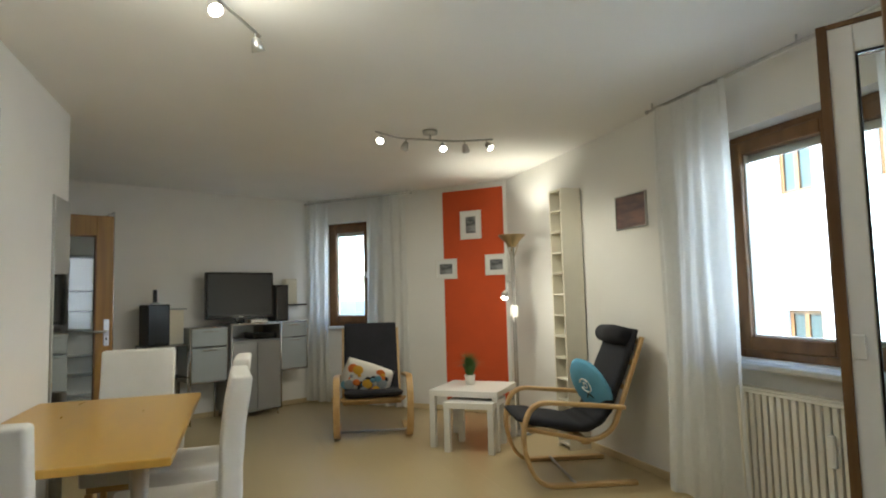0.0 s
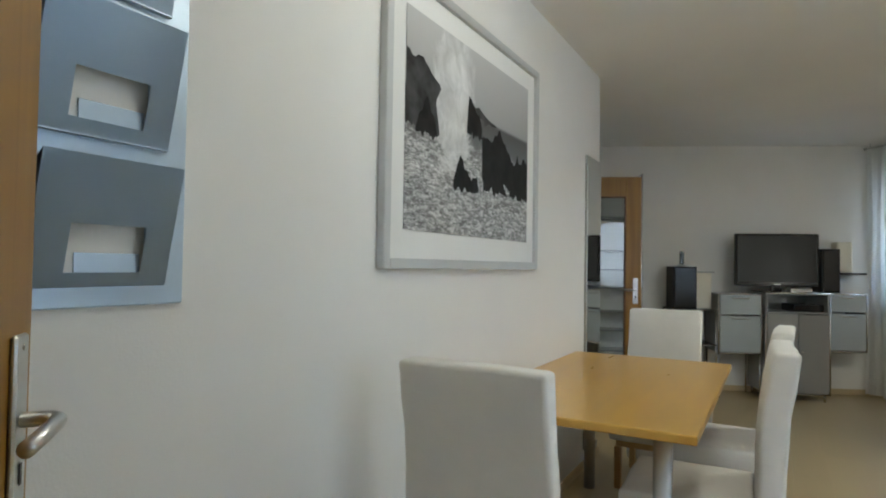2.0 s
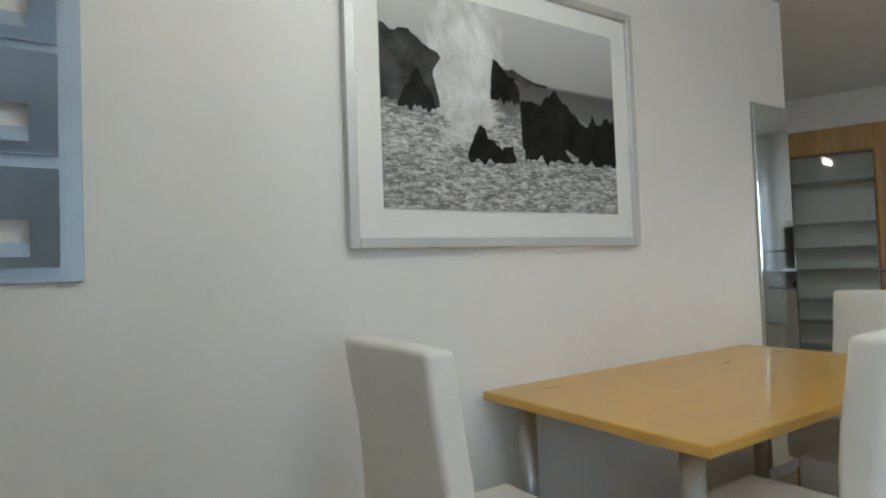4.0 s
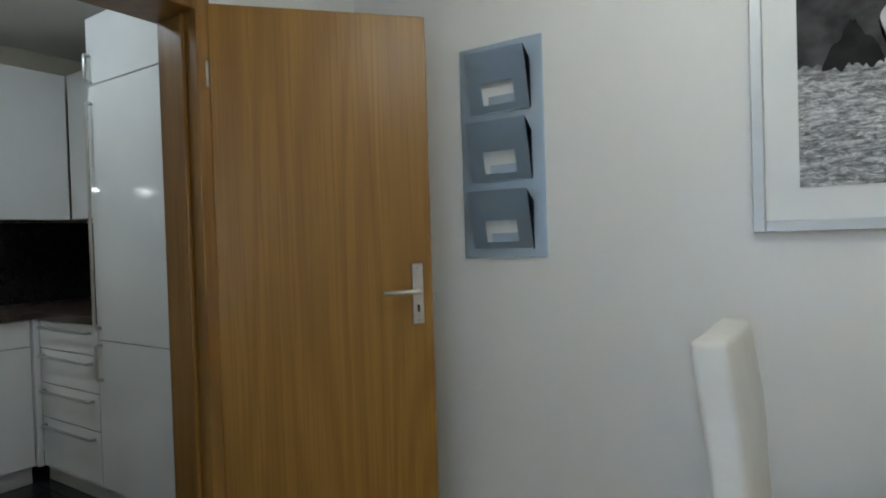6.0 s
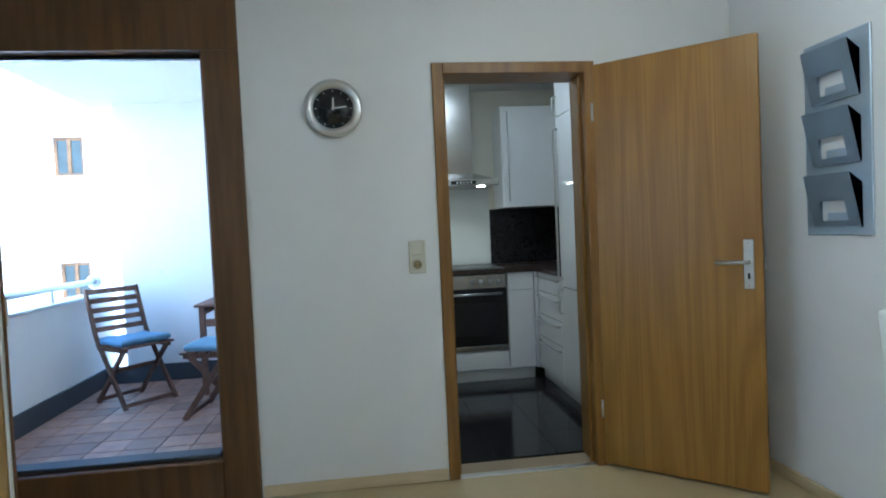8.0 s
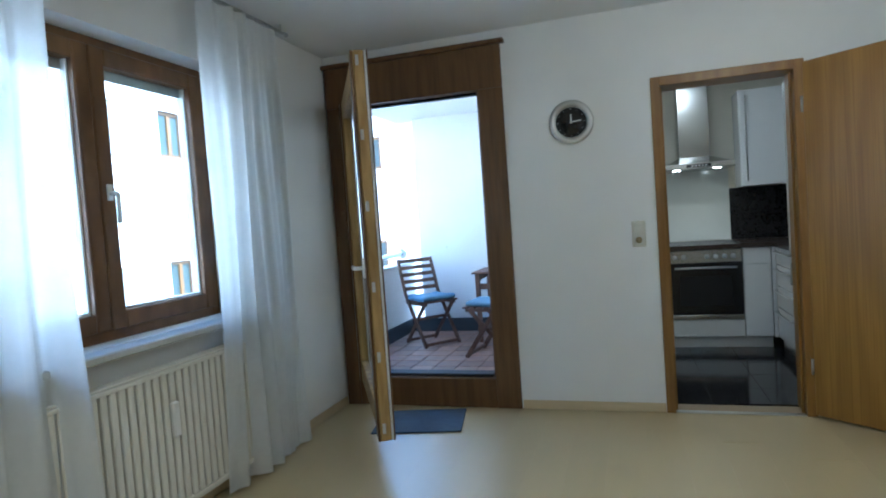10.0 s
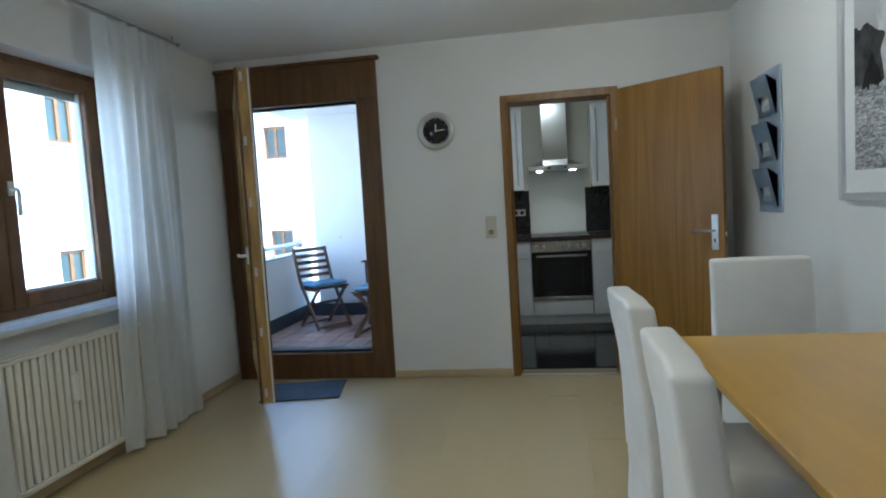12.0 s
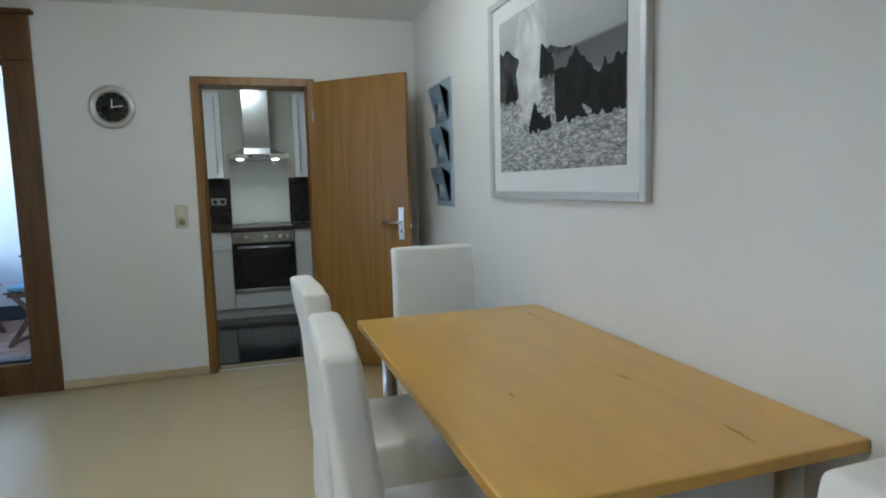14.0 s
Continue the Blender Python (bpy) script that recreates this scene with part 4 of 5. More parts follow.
def pillow_mesh(w, h, t, pw=0.5):
    bm = bmesh.new()
    n = 14
    g = {}
    for s in (1, -1):
        for i in range(n + 1):
            for j in range(n + 1):
                u, v = 2 * i / n - 1, 2 * j / n - 1
                edge = (1 - u ** 4) * (1 - v ** 4)
                if s < 0 and (i in (0, n) or j in (0, n)):
                    g[s, i, j] = g[1, i, j]
                    continue
                pinch = 1 - 0.06 * (abs(u * v))
                g[s, i, j] = bm.verts.new((u * w / 2 * pinch, s * t / 2 * edge ** pw, v * h / 2 * pinch))
    for s in (1, -1):
        for i in range(n):
            for j in range(n):
                bm.faces.new((g[s, i, j], g[s, i + 1, j], g[s, i + 1, j + 1], g[s, i, j + 1]))
    return bm


CA = pose(5.38, -2.22, 0, 0, 0, 80)
armchair(CA, "bentwood birch armchair with black cotton pad, beside the slanted wall")
CB = pose(3.55, -3.24, 0, 0, 0, -14)
cb = armchair(CB, "bentwood birch armchair with black pad and headrest roll")
hr = tube("headrest", NAVY, [(-0.24, -0.37, 0.955), (-0.225, -0.37, 0.955), (0, -0.37, 0.958), (0.225, -0.37, 0.955), (0.24, -0.37, 0.955)], [0.03, 0.062, 0.068, 0.062, 0.03], cb, "black cotton headrest roll", seg=16)

# patterned scatter cushion
pw = thing("scatter_cushion", CA @ pose(0.05, -0.09, 0.49, -20, -20, 0), "scatter cushion printed with orange, black and grey dots", "cushion")
part("pad", pillow_mesh(0.48, 0.34, 0.12), PRINTW, pw, "", True)
rnd = random.Random(8)
for k in range(44):
    u, v = rnd.uniform(-0.82, 0.82), rnd.uniform(-0.8, 0.8)
    r = rnd.choice((0.025, 0.035, 0.05))
    y = 0.055 * ((1 - u ** 4) * (1 - v ** 4)) ** 0.5 + 0.0015 + 0.0004 * k
    lathe("printed_dot", DOTS[k % 5], [(0, 0.0016), (r * 0.7, 0.001), (r, -0.003)], pw, seg=14, m=Matrix.Translation((u * 0.21, y, v * 0.15)) @ Matrix.Rotation(-math.pi / 2, 4, "X"))

# round blue cushion
rc = thing("round_cushion", CB @ pose(-0.07, -0.165, 0.60, -23, 0, 16), "round light blue cushion with a pale line emblem", "cushion")
lathe("pad", BLUE, [(0, -0.035), (0.13, -0.034), (0.205, -0.018), (0.22, 0), (0.205, 0.018), (0.13, 0.034), (0, 0.036)], rc, m=Matrix.Rotation(-math.pi / 2, 4, "X"))
tube("emblem", MATW, [(0.06 * math.cos(a), 0.039, 0.03 + 0.05 * math.sin(a)) for a in [0.4 + i * 0.5 for i in range(12)]], 0.006, rc, "pale emblem line", seg=6)
tube("emblem", MATW, [(0.022 * math.cos(a), 0.039, 0.03 + 0.022 * math.sin(a)) for a in [i * 0.55 for i in range(12)]], 0.005, rc, "pale emblem line", seg=6)
tube("emblem", BLACKMAT, [(-0.05, 0.0395, -0.06), (0.0, 0.0395, -0.03), (0.04, 0.0395, -0.07)], 0.004, rc, "dark emblem line", seg=6)


def nest_table(m, s, h, label):
    e = thing("side_table", m, label, "side table", "nest of tables")
    t = 0.05
    box("tabletop", WHITELAC, (-s / 2, -s / 2, h - t), (s / 2, s / 2, h), e, bev=0.003)
    for x in (-1, 1):
        for y in (-1, 1):
            cx, cy = x * (s / 2 - 0.026), y * (s / 2 - 0.026)
            box("leg", WHITELAC, (cx - 0.025, cy - 0.025, 0), (cx + 0.025, cy + 0.025, h - t - 0.0005), e, bev=0.003)
    return e


nest_table(pose(4.66, -2.97, 0, 0, 0, 50), 0.60, 0.475, "square white lacquered side table")
nest_table(pose(4.46, -2.90, 0, 0, 0, 52), 0.42, 0.40, "smaller white side table pushed half under the larger one")

# potted grass
pl = thing("potted_plant", pose(4.75, -2.97, 0.475), "tuft of green grass in a white pot on the side table", "plant")
lathe("pot", WHITELAC, [(0, 0.001), (0.038, 0.001), (0.05, 0.085), (0.046, 0.085), (0.036, 0.07), (0, 0.07)], pl)
bm = bmesh.new()
rnd = random.Random(2)
for k in range(260):
    a, sp = rnd.uniform(0, 6.28), rnd.uniform(0.02, 0.16)
    if k % 40 == 0:
        sp = 0.22
    h = rnd.uniform(0.13, 0.25)
    d, w = Vector((math.cos(a), math.sin(a), 0)), Vector((-math.sin(a), math.cos(a), 0)) * 0.0028
    b0 = d * rnd.uniform(0, 0.03) + Vector((0, 0, 0.068))
    pts = [b0, b0 + d * sp * 0.3 + Vector((0, 0, h * 0.6)), b0 + d * sp + Vector((0, 0, h * (0.95 if sp < 0.1 else 0.6)))]
    v = [bm.verts.new(p) for p in (pts[0] - w, pts[0] + w, pts[1] + w, pts[1] - w, pts[2])]
    bm.faces.new(v[:4])
    bm.faces.new((v[3], v[2], v[4]))
g = part("grass", bm, LEAFG, pl, "dense thin green blades")

# floor lamp with uplight and reading arm
fl = thing("floor_lamp", pose(4.78, -3.44, 0), "lit floor lamp with brass uplight bowl and gooseneck reading light", "floor lamp")
lathe("base", SATIN, [(0, 0.001), (0.13, 0.001), (0.13, 0.018), (0.11, 0.026), (0, 0.028)], fl)
for dx in (-0.02, 0.02):
    tube("pole", SATIN, [(dx, -dx, 0.025), (dx, -dx, 1.72)], 0.0085, fl)
lathe("bowl", BRASS, [(0.035, 1.70), (0.06, 1.74), (0.13, 1.81), (0.128, 1.813), (0.06, 1.752), (0.0, 1.725)], fl, "aged brass bowl")
for a in range(3):
    c, s = math.cos(a * 2.09 + 0.5), math.sin(a * 2.09 + 0.5)
    tube("bowl_arm", BRASS, [(0.02 * c, 0.02 * s, 1.62), (0.075 * c, 0.075 * s, 1.765)], 0.004, fl, seg=6)
box("switch_box", WHITEPL, (-0.035, -0.025, 1.05), (0.035, 0.03, 1.16), fl, "pale dimmer box", bev=0.006)
tube("gooseneck", SATIN, arc([(0.0, 0.0, 1.16), (0.0, 0.0, 1.36), (-0.10, 0.10, 1.40), (-0.16, 0.16, 1.27)], 7, 0.10), 0.006, fl)
lathe("reading_shade", SATIN, [(0.012, 0.05), (0.03, 0.03), (0.036, -0.02), (0.033, -0.02), (0.026, 0.026)], fl, m=pose(-0.165, 0.165, 1.25, 15, 15))
lathe("bulb", BULB, [(0, 0.02), (0.018, 0.01), (0.02, -0.005), (0.012, -0.02), (0, -0.022)], fl, "lit bulb", m=pose(-0.168, 0.168, 1.235))
lathe("bulb", BULB, [(0, 1.735), (0.03, 1.745), (0.03, 1.765), (0, 1.775)], fl, "lit bulb")


def lamp(name, kind, at, power, target=None, size=0.03, cone=110):
    d = bpy.data.lights.new(name, kind)
    d.energy = power
    d.color = LAMP_WARM
    d.shadow_soft_size = size
    if kind == "SPOT":
        d.spot_size, d.spot_blend = radians(cone), 0.6
    o = new(name, d)
    o.matrix_world = look(at, target or (at[0], at[1], at[2] - 1))
    return o


lamp("uplight_glow", "SPOT", (4.78, -3.44, 1.86), 1.3, (4.78, -3.44, 3), 0.05, 125)
lamp("reading_glow", "POINT", (4.61, -3.27, 1.18), 0.4)

# bookcase
bc = thing("narrow_bookcase", pose(4.04, YW + 0.016, 0), "tall narrow cream bookcase, mostly empty", "bookcase")
BW, BD, BH = 0.20, 0.19, 2.13
box("side_panel", CREAM, (0, 0, 0), (0.016, BD, BH), bc, bev=0.002)
box("side_panel", CREAM, (BW - 0.016, 0, 0), (BW, BD, BH), bc, bev=0.002)
box("back_panel", CREAM, (0.016, 0.0, 0), (BW - 0.016, 0.006, BH), bc, bev=0)
for k in range(13):
    z = 0.03 + k * (BH - 0.05) / 12
    box("shelf", CREAM, (0.0165, 0.0065, z), (BW - 0.0165, BD - 0.002, z + 0.014), bc, bev=0.001)
for z in (0.03 + 5 * (BH - 0.05) / 12, 0.03 + 7 * (BH - 0.05) / 12):
    v = thing("small_plant", pose(4.14, YW + 0.13, z + 0.0145), "tiny dark green plant in a white pot on a bookcase shelf", "plant", "small shelf plants")
    lathe("pot", WHITELAC, [(0, 0.001), (0.022, 0.001), (0.028, 0.05), (0.025, 0.05), (0.02, 0.042), (0, 0.042)], v, seg=16)
    bm = bmesh.new()
    for k in range(36):
        a, sp, h = rnd.uniform(0, 6.28), rnd.uniform(0.008, 0.03), rnd.uniform(0.03, 0.06)
        d, w = Vector((math.cos(a), math.sin(a), 0)), Vector((-math.sin(a), math.cos(a), 0)) * 0.005
        p0, p1, p2 = Vector((0, 0, 0.04)), d * sp * 0.6 + Vector((0, 0, 0.04 + h * 0.6)), d * sp + Vector((0, 0, 0.04 + h))
        q = [bm.verts.new(p) for p in (p0, p1 + w, p2, p1 - w)]
        bm.faces.new(q)
    part("leaves", bm, LEAFG, v, "short dark leaves")


def wall_photo(m, w, h, fw, mount, mat, label, fmat):
    e = thing("framed_picture", m, label, "picture", "small wall pictures")
    for lo, hi in (((-w / 2, 0.001, -h / 2), (-w / 2 + fw, 0.02, h / 2)), ((w / 2 - fw, 0.001, -h / 2), (w / 2, 0.02, h / 2)),
                   ((-w / 2 + fw, 0.001, -h / 2), (w / 2 - fw, 0.02, -h / 2 + fw)), ((-w / 2 + fw, 0.001, h / 2 - fw), (w / 2 - fw, 0.02, h / 2))):
        box("frame", fmat, lo, hi, e, bev=0.002)
    if mount:
        box("mount", MATW, (-w / 2 + fw, 0.004, -h / 2 + fw), (w / 2 - fw, 0.010, h / 2 - fw), e, bev=0)
    k = fw + mount
    box("print", mat, (-w / 2 + k, 0.0105, -h / 2 + k), (w / 2 - k, 0.013, h / 2 - k), e, bev=0)
    return e


wall_photo(DIA @ pose(0.42, 0.004, 2.035), 0.25, 0.315, 0.022, 0.045, PHOTOG, "pale framed misty landscape photo on the red stripe", WHITELAC)
wall_photo(DIA @ pose(0.735, 0.004, 1.56), 0.27, 0.225, 0.022, 0.035, PHOTOG, "pale framed misty mountain photo at the stripe's edge", WHITELAC)
wall_photo(DIA @ pose(0.13, 0.004, 1.585), 0.26, 0.225, 0.022, 0.035, PHOTOG, "pale framed photo of a dark shore beside the lamp", WHITELAC)
wall_photo(pose(3.38, YW, 1.845), 0.36, 0.25, 0.008, 0, PHOTOR, "slim framed dusk landscape print on the window wall", SATIN)


# ceiling rails with spots
def spot_rail(m, pts, heads, label, lit, power, beam=None):
    """Bent rail of metal tube with swivelling spots; heads are (x, y, dx, dy) of spot and aim."""
    e = thing("ceiling_spotlight", m, label, "ceiling light", "ceiling spot rails")
    lathe("canopy", SATIN, [(0, 0.0), (0.055, 0.0), (0.055, -0.025), (0.02, -0.032), (0, -0.032)], e)
    tube("stem", SATIN, [(0, 0, -0.03), (0, 0, -0.062)], 0.007, e, seg=8)
    tube("rail", SATIN, arc(pts, 4, 0.06), 0.007, e)
    for k, (x, y, ax, ay) in enumerate(heads):
        h = new("spot_head")
        h.parent = e
        tube("arm", SATIN, [(x, y, -0.064), (x, y, -0.095)], 0.005, h, seg=8)
        d = Vector((ax, ay, -1)).normalized()
        mm = Matrix.Translation((x, y, -0.095)) @ d.to_track_quat("Z", "Y").to_matrix().to_4x4()
        lathe("shade", SATIN, [(0.004, -0.008), (0.018, 0.0), (0.030, 0.055), (0.027, 0.055), (0.016, 0.006)], h, m=mm, seg=18)
        if k in lit:
            lathe("bulb", BULB, [(0.0, 0.054), (0.024, 0.050), (0.025, 0.044), (0, 0.040)], h, "lit bulb", m=mm, seg=14)
            w = m @ (mm @ Vector((0, 0, 0.15)))
            t = m @ (mm @ Vector((0, 0, 1)))
            lamp("spot_glow", "SPOT" if beam else "POINT", w, power, (w[0] + 0.25, w[1], w[2] - 1) if beam else t, 0.03, beam or 110)
    return e


R1 = pose(3.88, -2.38, CH)
spot_rail(R1, [(-0.12, 0.44, -0.064), (0.02, 0.24, -0.064), (0.02, -0.20, -0.064), (-0.10, -0.46, -0.064)],
          [(-0.09, 0.39, -0.9, 0.5), (0.02, 0.18, -0.2, 0.4), (0.02, -0.10, -0.8, 0.1), (-0.01, -0.27, 0.8, -0.5), (-0.08, -0.42, -0.8, -0.5)],
          "lit ceiling rail with five silver spots", (0, 2, 4), 1.65, 164)
R2 = pose(1.90, -0.97, CH)
spot_rail(R2, [(-0.45, 0.06, -0.064), (-0.15, -0.05, -0.064), (0.15, 0.02, -0.064), (0.48, -0.16, -0.064)],
          [(-0.42, 0.05, -0.8, 0.4), (-0.15, -0.05, 0.3, -0.8), (0.15, 0.02, -0.7, -0.3), (0.44, -0.14, 0.4, -0.3)],
          "lit ceiling rail with four silver spots over the dining area", (0, 1, 2), 0.42)

# ---- media wall ----
def unit(name, s0, s1, label, category="cabinet"):
    return thing(name, TVW @ pose((s0 + s1) / 2, 0.0, 0), label, category, "media wall units"), (s1 - s0) / 2


def pull(e, x0, x1, y, z):
    tube("handle", CHROME, arc([(x0, y, z), (x0, y + 0.022, z), (x1, y + 0.022, z), (x1, y, z)], 3, 0.01), 0.004, e, "chrome bar handle", seg=8)


def carcass(e, w, d, z0, z1, mat=GREYFRONT):
    box("side", mat, (-w, 0.004, z0), (-w + 0.016, d, z1), e)
    box("side", mat, (w - 0.016, 0.004, z0), (w, d, z1), e)
    box("top", mat, (-w + 0.0165, 0.004, z1 - 0.016), (w - 0.0165, d, z1), e)
    box("bottom", mat, (-w + 0.0165, 0.004, z0), (w - 0.0165, d, z0 + 0.016), e)
    box("back", mat, (-w + 0.0165, 0.004, z0 + 0.0165), (w - 0.0165, 0.012, z1 - 0.0165), e, bev=0)
    for x in (-w, w):
        tube("chrome_post", CHROME, [(x, d + 0.004, z0), (x, d + 0.004, z1)], 0.008, e, "chrome tube post", seg=8)
    for z in (z0, z1):
        tube("chrome_rail", CHROME, [(-w, d + 0.004, z), (w, d + 0.004, z)], 0.007, e, "chrome tube rail", seg=8)


e, w = unit("media_cabinet", 1.235, 1.625, "chrome-framed cabinet with frosted drawer and flap")
carcass(e, w, 0.38, 0.43, 0.995)
box("drawer_front", FROST, (-w + 0.012, 0.382, 0.80), (w - 0.012, 0.396, 0.982), e)
box("flap_front", FROST, (-w + 0.012, 0.382, 0.445), (w - 0.012, 0.396, 0.785), e)
pull(e, -0.08, 0.08, 0.396, 0.955)
pull(e, -0.08, 0.08, 0.396, 0.76)
for x in (-w, w):
    for y in (0.03, 0.37):
        tube("leg", CHROME, [(x * 0.97, y, 0), (x * 0.97, y, 0.43)], 0.010, e, seg=8)
e, w = unit("media_cabinet", 0.645, 1.215, "silver grey double-door cabinet with an open niche on top")
carcass(e, w, 0.43, 0.07, 1.015)
box("niche_shelf", GREYFRONT, (-w + 0.017, 0.013, 0.82), (w - 0.017, 0.428, 0.836), e)
for a, b in ((-w + 0.012, -0.003), (0.003, w - 0.012)):
    dr = box("door", GREYFRONT, (a, 0.432, 0.085), (b, 0.447, 0.815), e, bev=0.002)
pull(e, -0.045, -0.02, 0.447, 0.47)
pull(e, 0.02, 0.045, 0.447, 0.47)
for x in (-w + 0.03, w - 0.03):
    for y in (0.04, 0.40):
        tube("foot", CHROME, [(x, y, 0), (x, y, 0.07)], 0.012, e, seg=8)
for k, (x, hh) in enumerate(((0.17, 0.07), (-0.02, 0.05))):
    bx = box("media_player", BLACKPL, (-0.14, 0.10, 0.8365), (0.13, 0.36, 0.8365 + hh)) if k == 0 else None
    if bx:
        bx.matrix_world = TVW @ pose(0.80, 0, 0)
        tagged(bx, "flat black media player inside the cabinet niche", "media player")
e, w = unit("media_cabinet", 0.265, 0.615, "wall-hung chrome-framed cabinet with two frosted fronts")
carcass(e, w, 0.33, 0.465, 1.01)
box("drawer_front", FROST, (-w + 0.012, 0.332, 0.84), (w - 0.012, 0.346, 0.998), e)
box("drawer_front", FROST, (-w + 0.012, 0.332, 0.48), (w - 0.012, 0.346, 0.825), e)
pull(e, -0.07, 0.07, 0.346, 0.975)
pull(e, -0.07, 0.07, 0.346, 0.80)
e, w = unit("media_shelf", 1.64, 2.05, "open chrome shelf stand with dark glass boards", "shelf")
for x in (-w, w):
    for y in (0.03, 0.36):
        tube("post", CHROME, [(x, y, 0), (x, y, 0.84)], 0.009, e, seg=8)
for z in (0.18, 0.50, 0.83):
    box("board", BLACKPL, (-w + 0.01, 0.012, z - 0.009), (w - 0.01, 0.38, z + 0.009), e)
    tube("rail", CHROME, [(-w, 0.386, z), (w, 0.386, z)], 0.007, e, seg=8)
sh = box("wall_shelf", GREYFRONT, (1.62, 0.002, 1.19), (1.81, 0.26, 1.205))
sh.matrix_world = TVW
tagged(sh, "short grey shelf board beside the loudspeaker", "shelf")
bxx = box("storage_box", CREAM, (1.645, 0.05, 0.84), (1.80, 0.24, 1.189))
bxx.matrix_world = TVW
tagged(bxx, "pale upright box under the short shelf", "box")
sh = box("wall_shelf", BLACKPL, (0.22, 0.002, 1.195), (0.43, 0.26, 1.212))
sh.matrix_world = TVW
tagged(sh, "short dark shelf board beside the curtain", "shelf")


def speaker(s0, s1, z0, z1, y0, y1, label):
    e = thing("loudspeaker", TVW @ pose((s0 + s1) / 2, 0, z0), label, "loudspeaker", "loudspeakers")
    w = (s1 - s0) / 2
    box("body", BLACKMAT, (-w, y0, 0), (w, y1, z1 - z0), e, bev=0.005)
    box("grille", BLACKPL, (-w + 0.01, y1, 0.012), (w - 0.01, y1 + 0.012, z1 - z0 - 0.012), e, bev=0.005)


speaker(1.82, 2.04, 0.8395, 1.25, 0.10, 0.36, "black loudspeaker on the open shelf stand")
speaker(0.46, 0.63, 1.018, 1.44, 0.05, 0.26, "black loudspeaker beside the television")
ph = thing("phone_stand", TVW @ pose(1.93, 0.24, 1.2505), "small black cordless phone in a silver cradle", "telephone")
lathe("cradle", SATIN, [(0, 0), (0.05, 0), (0.045, 0.015), (0.02, 0.022), (0, 0.022)], ph)
box("handset", BLACKPL, (-0.02, -0.012, 0.02), (0.02, 0.012, 0.15), ph, bev=0.006)
cl = box("paper_lampshade", CREAM, (-0.075, -0.06, 0), (0.075, 0.06, 0.30), bev=0.02, seg=3)
cl.matrix_world = TVW @ pose(0.38, 0.13, 1.2125)
tagged(cl, "cream paper lantern standing on the dark shelf", "lamp")

tv = thing("television", TVW @ pose(1.045, 0.25, 1.016), "flat black television on the media cabinets", "television")
box("screen_frame", BLACKPL, (-0.385, -0.03, 0.055), (0.385, 0.025, 0.565), tv, bev=0.008)
box("screen", SCREEN, (-0.362, 0.0255, 0.095), (0.362, 0.029, 0.545), tv, "dark switched-off screen", bev=0)
box("back_shell", BLACKMAT, (-0.30, -0.09, 0.12), (0.30, -0.031, 0.48), tv, bev=0.02)
box("neck", BLACKPL, (-0.05, -0.02, 0.012), (0.05, 0.012, 0.06), tv)
box("stand", BLACKPL, (-0.20, -0.09, 0.0), (0.20, 0.12, 0.012), tv, bev=0.005)
box("badge", ALU, (-0.03, 0.0255, 0.070), (0.03, 0.0265, 0.076), tv, "silver badge bar", bev=0)
sb = box("set_top_box", SATIN, (-0.10, -0.05, 0), (0.10, 0.05, 0.035), bev=0.004)
sb.matrix_world = TVW @ pose(0.90, 0.39, 1.0225)
tagged(sb, "small silver receiver box below the television", "receiver")

# tall chrome shelf behind the glazed door
e = thing("chrome_shelf", TVW @ pose(2.75, 0.0, 0), "tall chrome ladder shelf with thin grey boards", "shelf")
for x in (-0.42, 0.42):
    for y in (0.03, 0.30):
        tube("post", CHROME, [(x, y, 0), (x, y, 2.16)], 0.010, e, seg=8)
    tube("top_rail", CHROME, [(x, 0.03, 2.155), (x, 0.30, 2.155)], 0.009, e, seg=8)
for z in (0.12, 0.40, 0.60, 0.78, 1.02, 1.20, 1.39, 1.72, 1.96):
    box("board", GREYFRONT, (-0.41, 0.035, z), (0.41, 0.30, z + 0.014), e)
    for x in (-0.42, 0.42):
        tube("rung", CHROME, [(x, 0.03, z), (x, 0.30, z)], 0.005, e, seg=6)

# glazed hall door
hd = thing("door_3", pose(5.15, 0.80, 0, 0, 0, -67), "open wooden hall door with a large glass pane", "door")
hd["kind"] = "structure"
HW = 0.87
box("stile", DOORWOOD, (0, -0.02, 0.012), (0.12, 0.02, 2.02), hd)
box("stile", DOORWOOD, (HW - 0.13, -0.02, 0.012), (HW, 0.02, 2.02), hd)
box("rail", DOORWOOD, (0.12, -0.02, 0.012), (HW - 0.13, 0.02, 0.24), hd)
box("rail", DOORWOOD, (0.12, -0.02, 1.85), (HW - 0.13, 0.02, 2.02), hd)
p = box("pane", PANE2, (0.12, -0.004, 0.24), (HW - 0.13, 0.004, 1.85), hd, bev=0)
p.visible_shadow = False
box("bead", DARKWOOD, (HW - 0.142, -0.021, 0.24), (HW - 0.13, 0.021, 1.85), hd, "dark glazing bead", bev=0.002)
box("bead", DARKWOOD, (0.12, -0.021, 1.838), (HW - 0.143, 0.021, 1.85), hd, "dark glazing bead", bev=0.002)
for s, y in ((-1, -0.02), (1, 0.02)):
    lever(hd, HW - 0.05, 1.04, y, s)

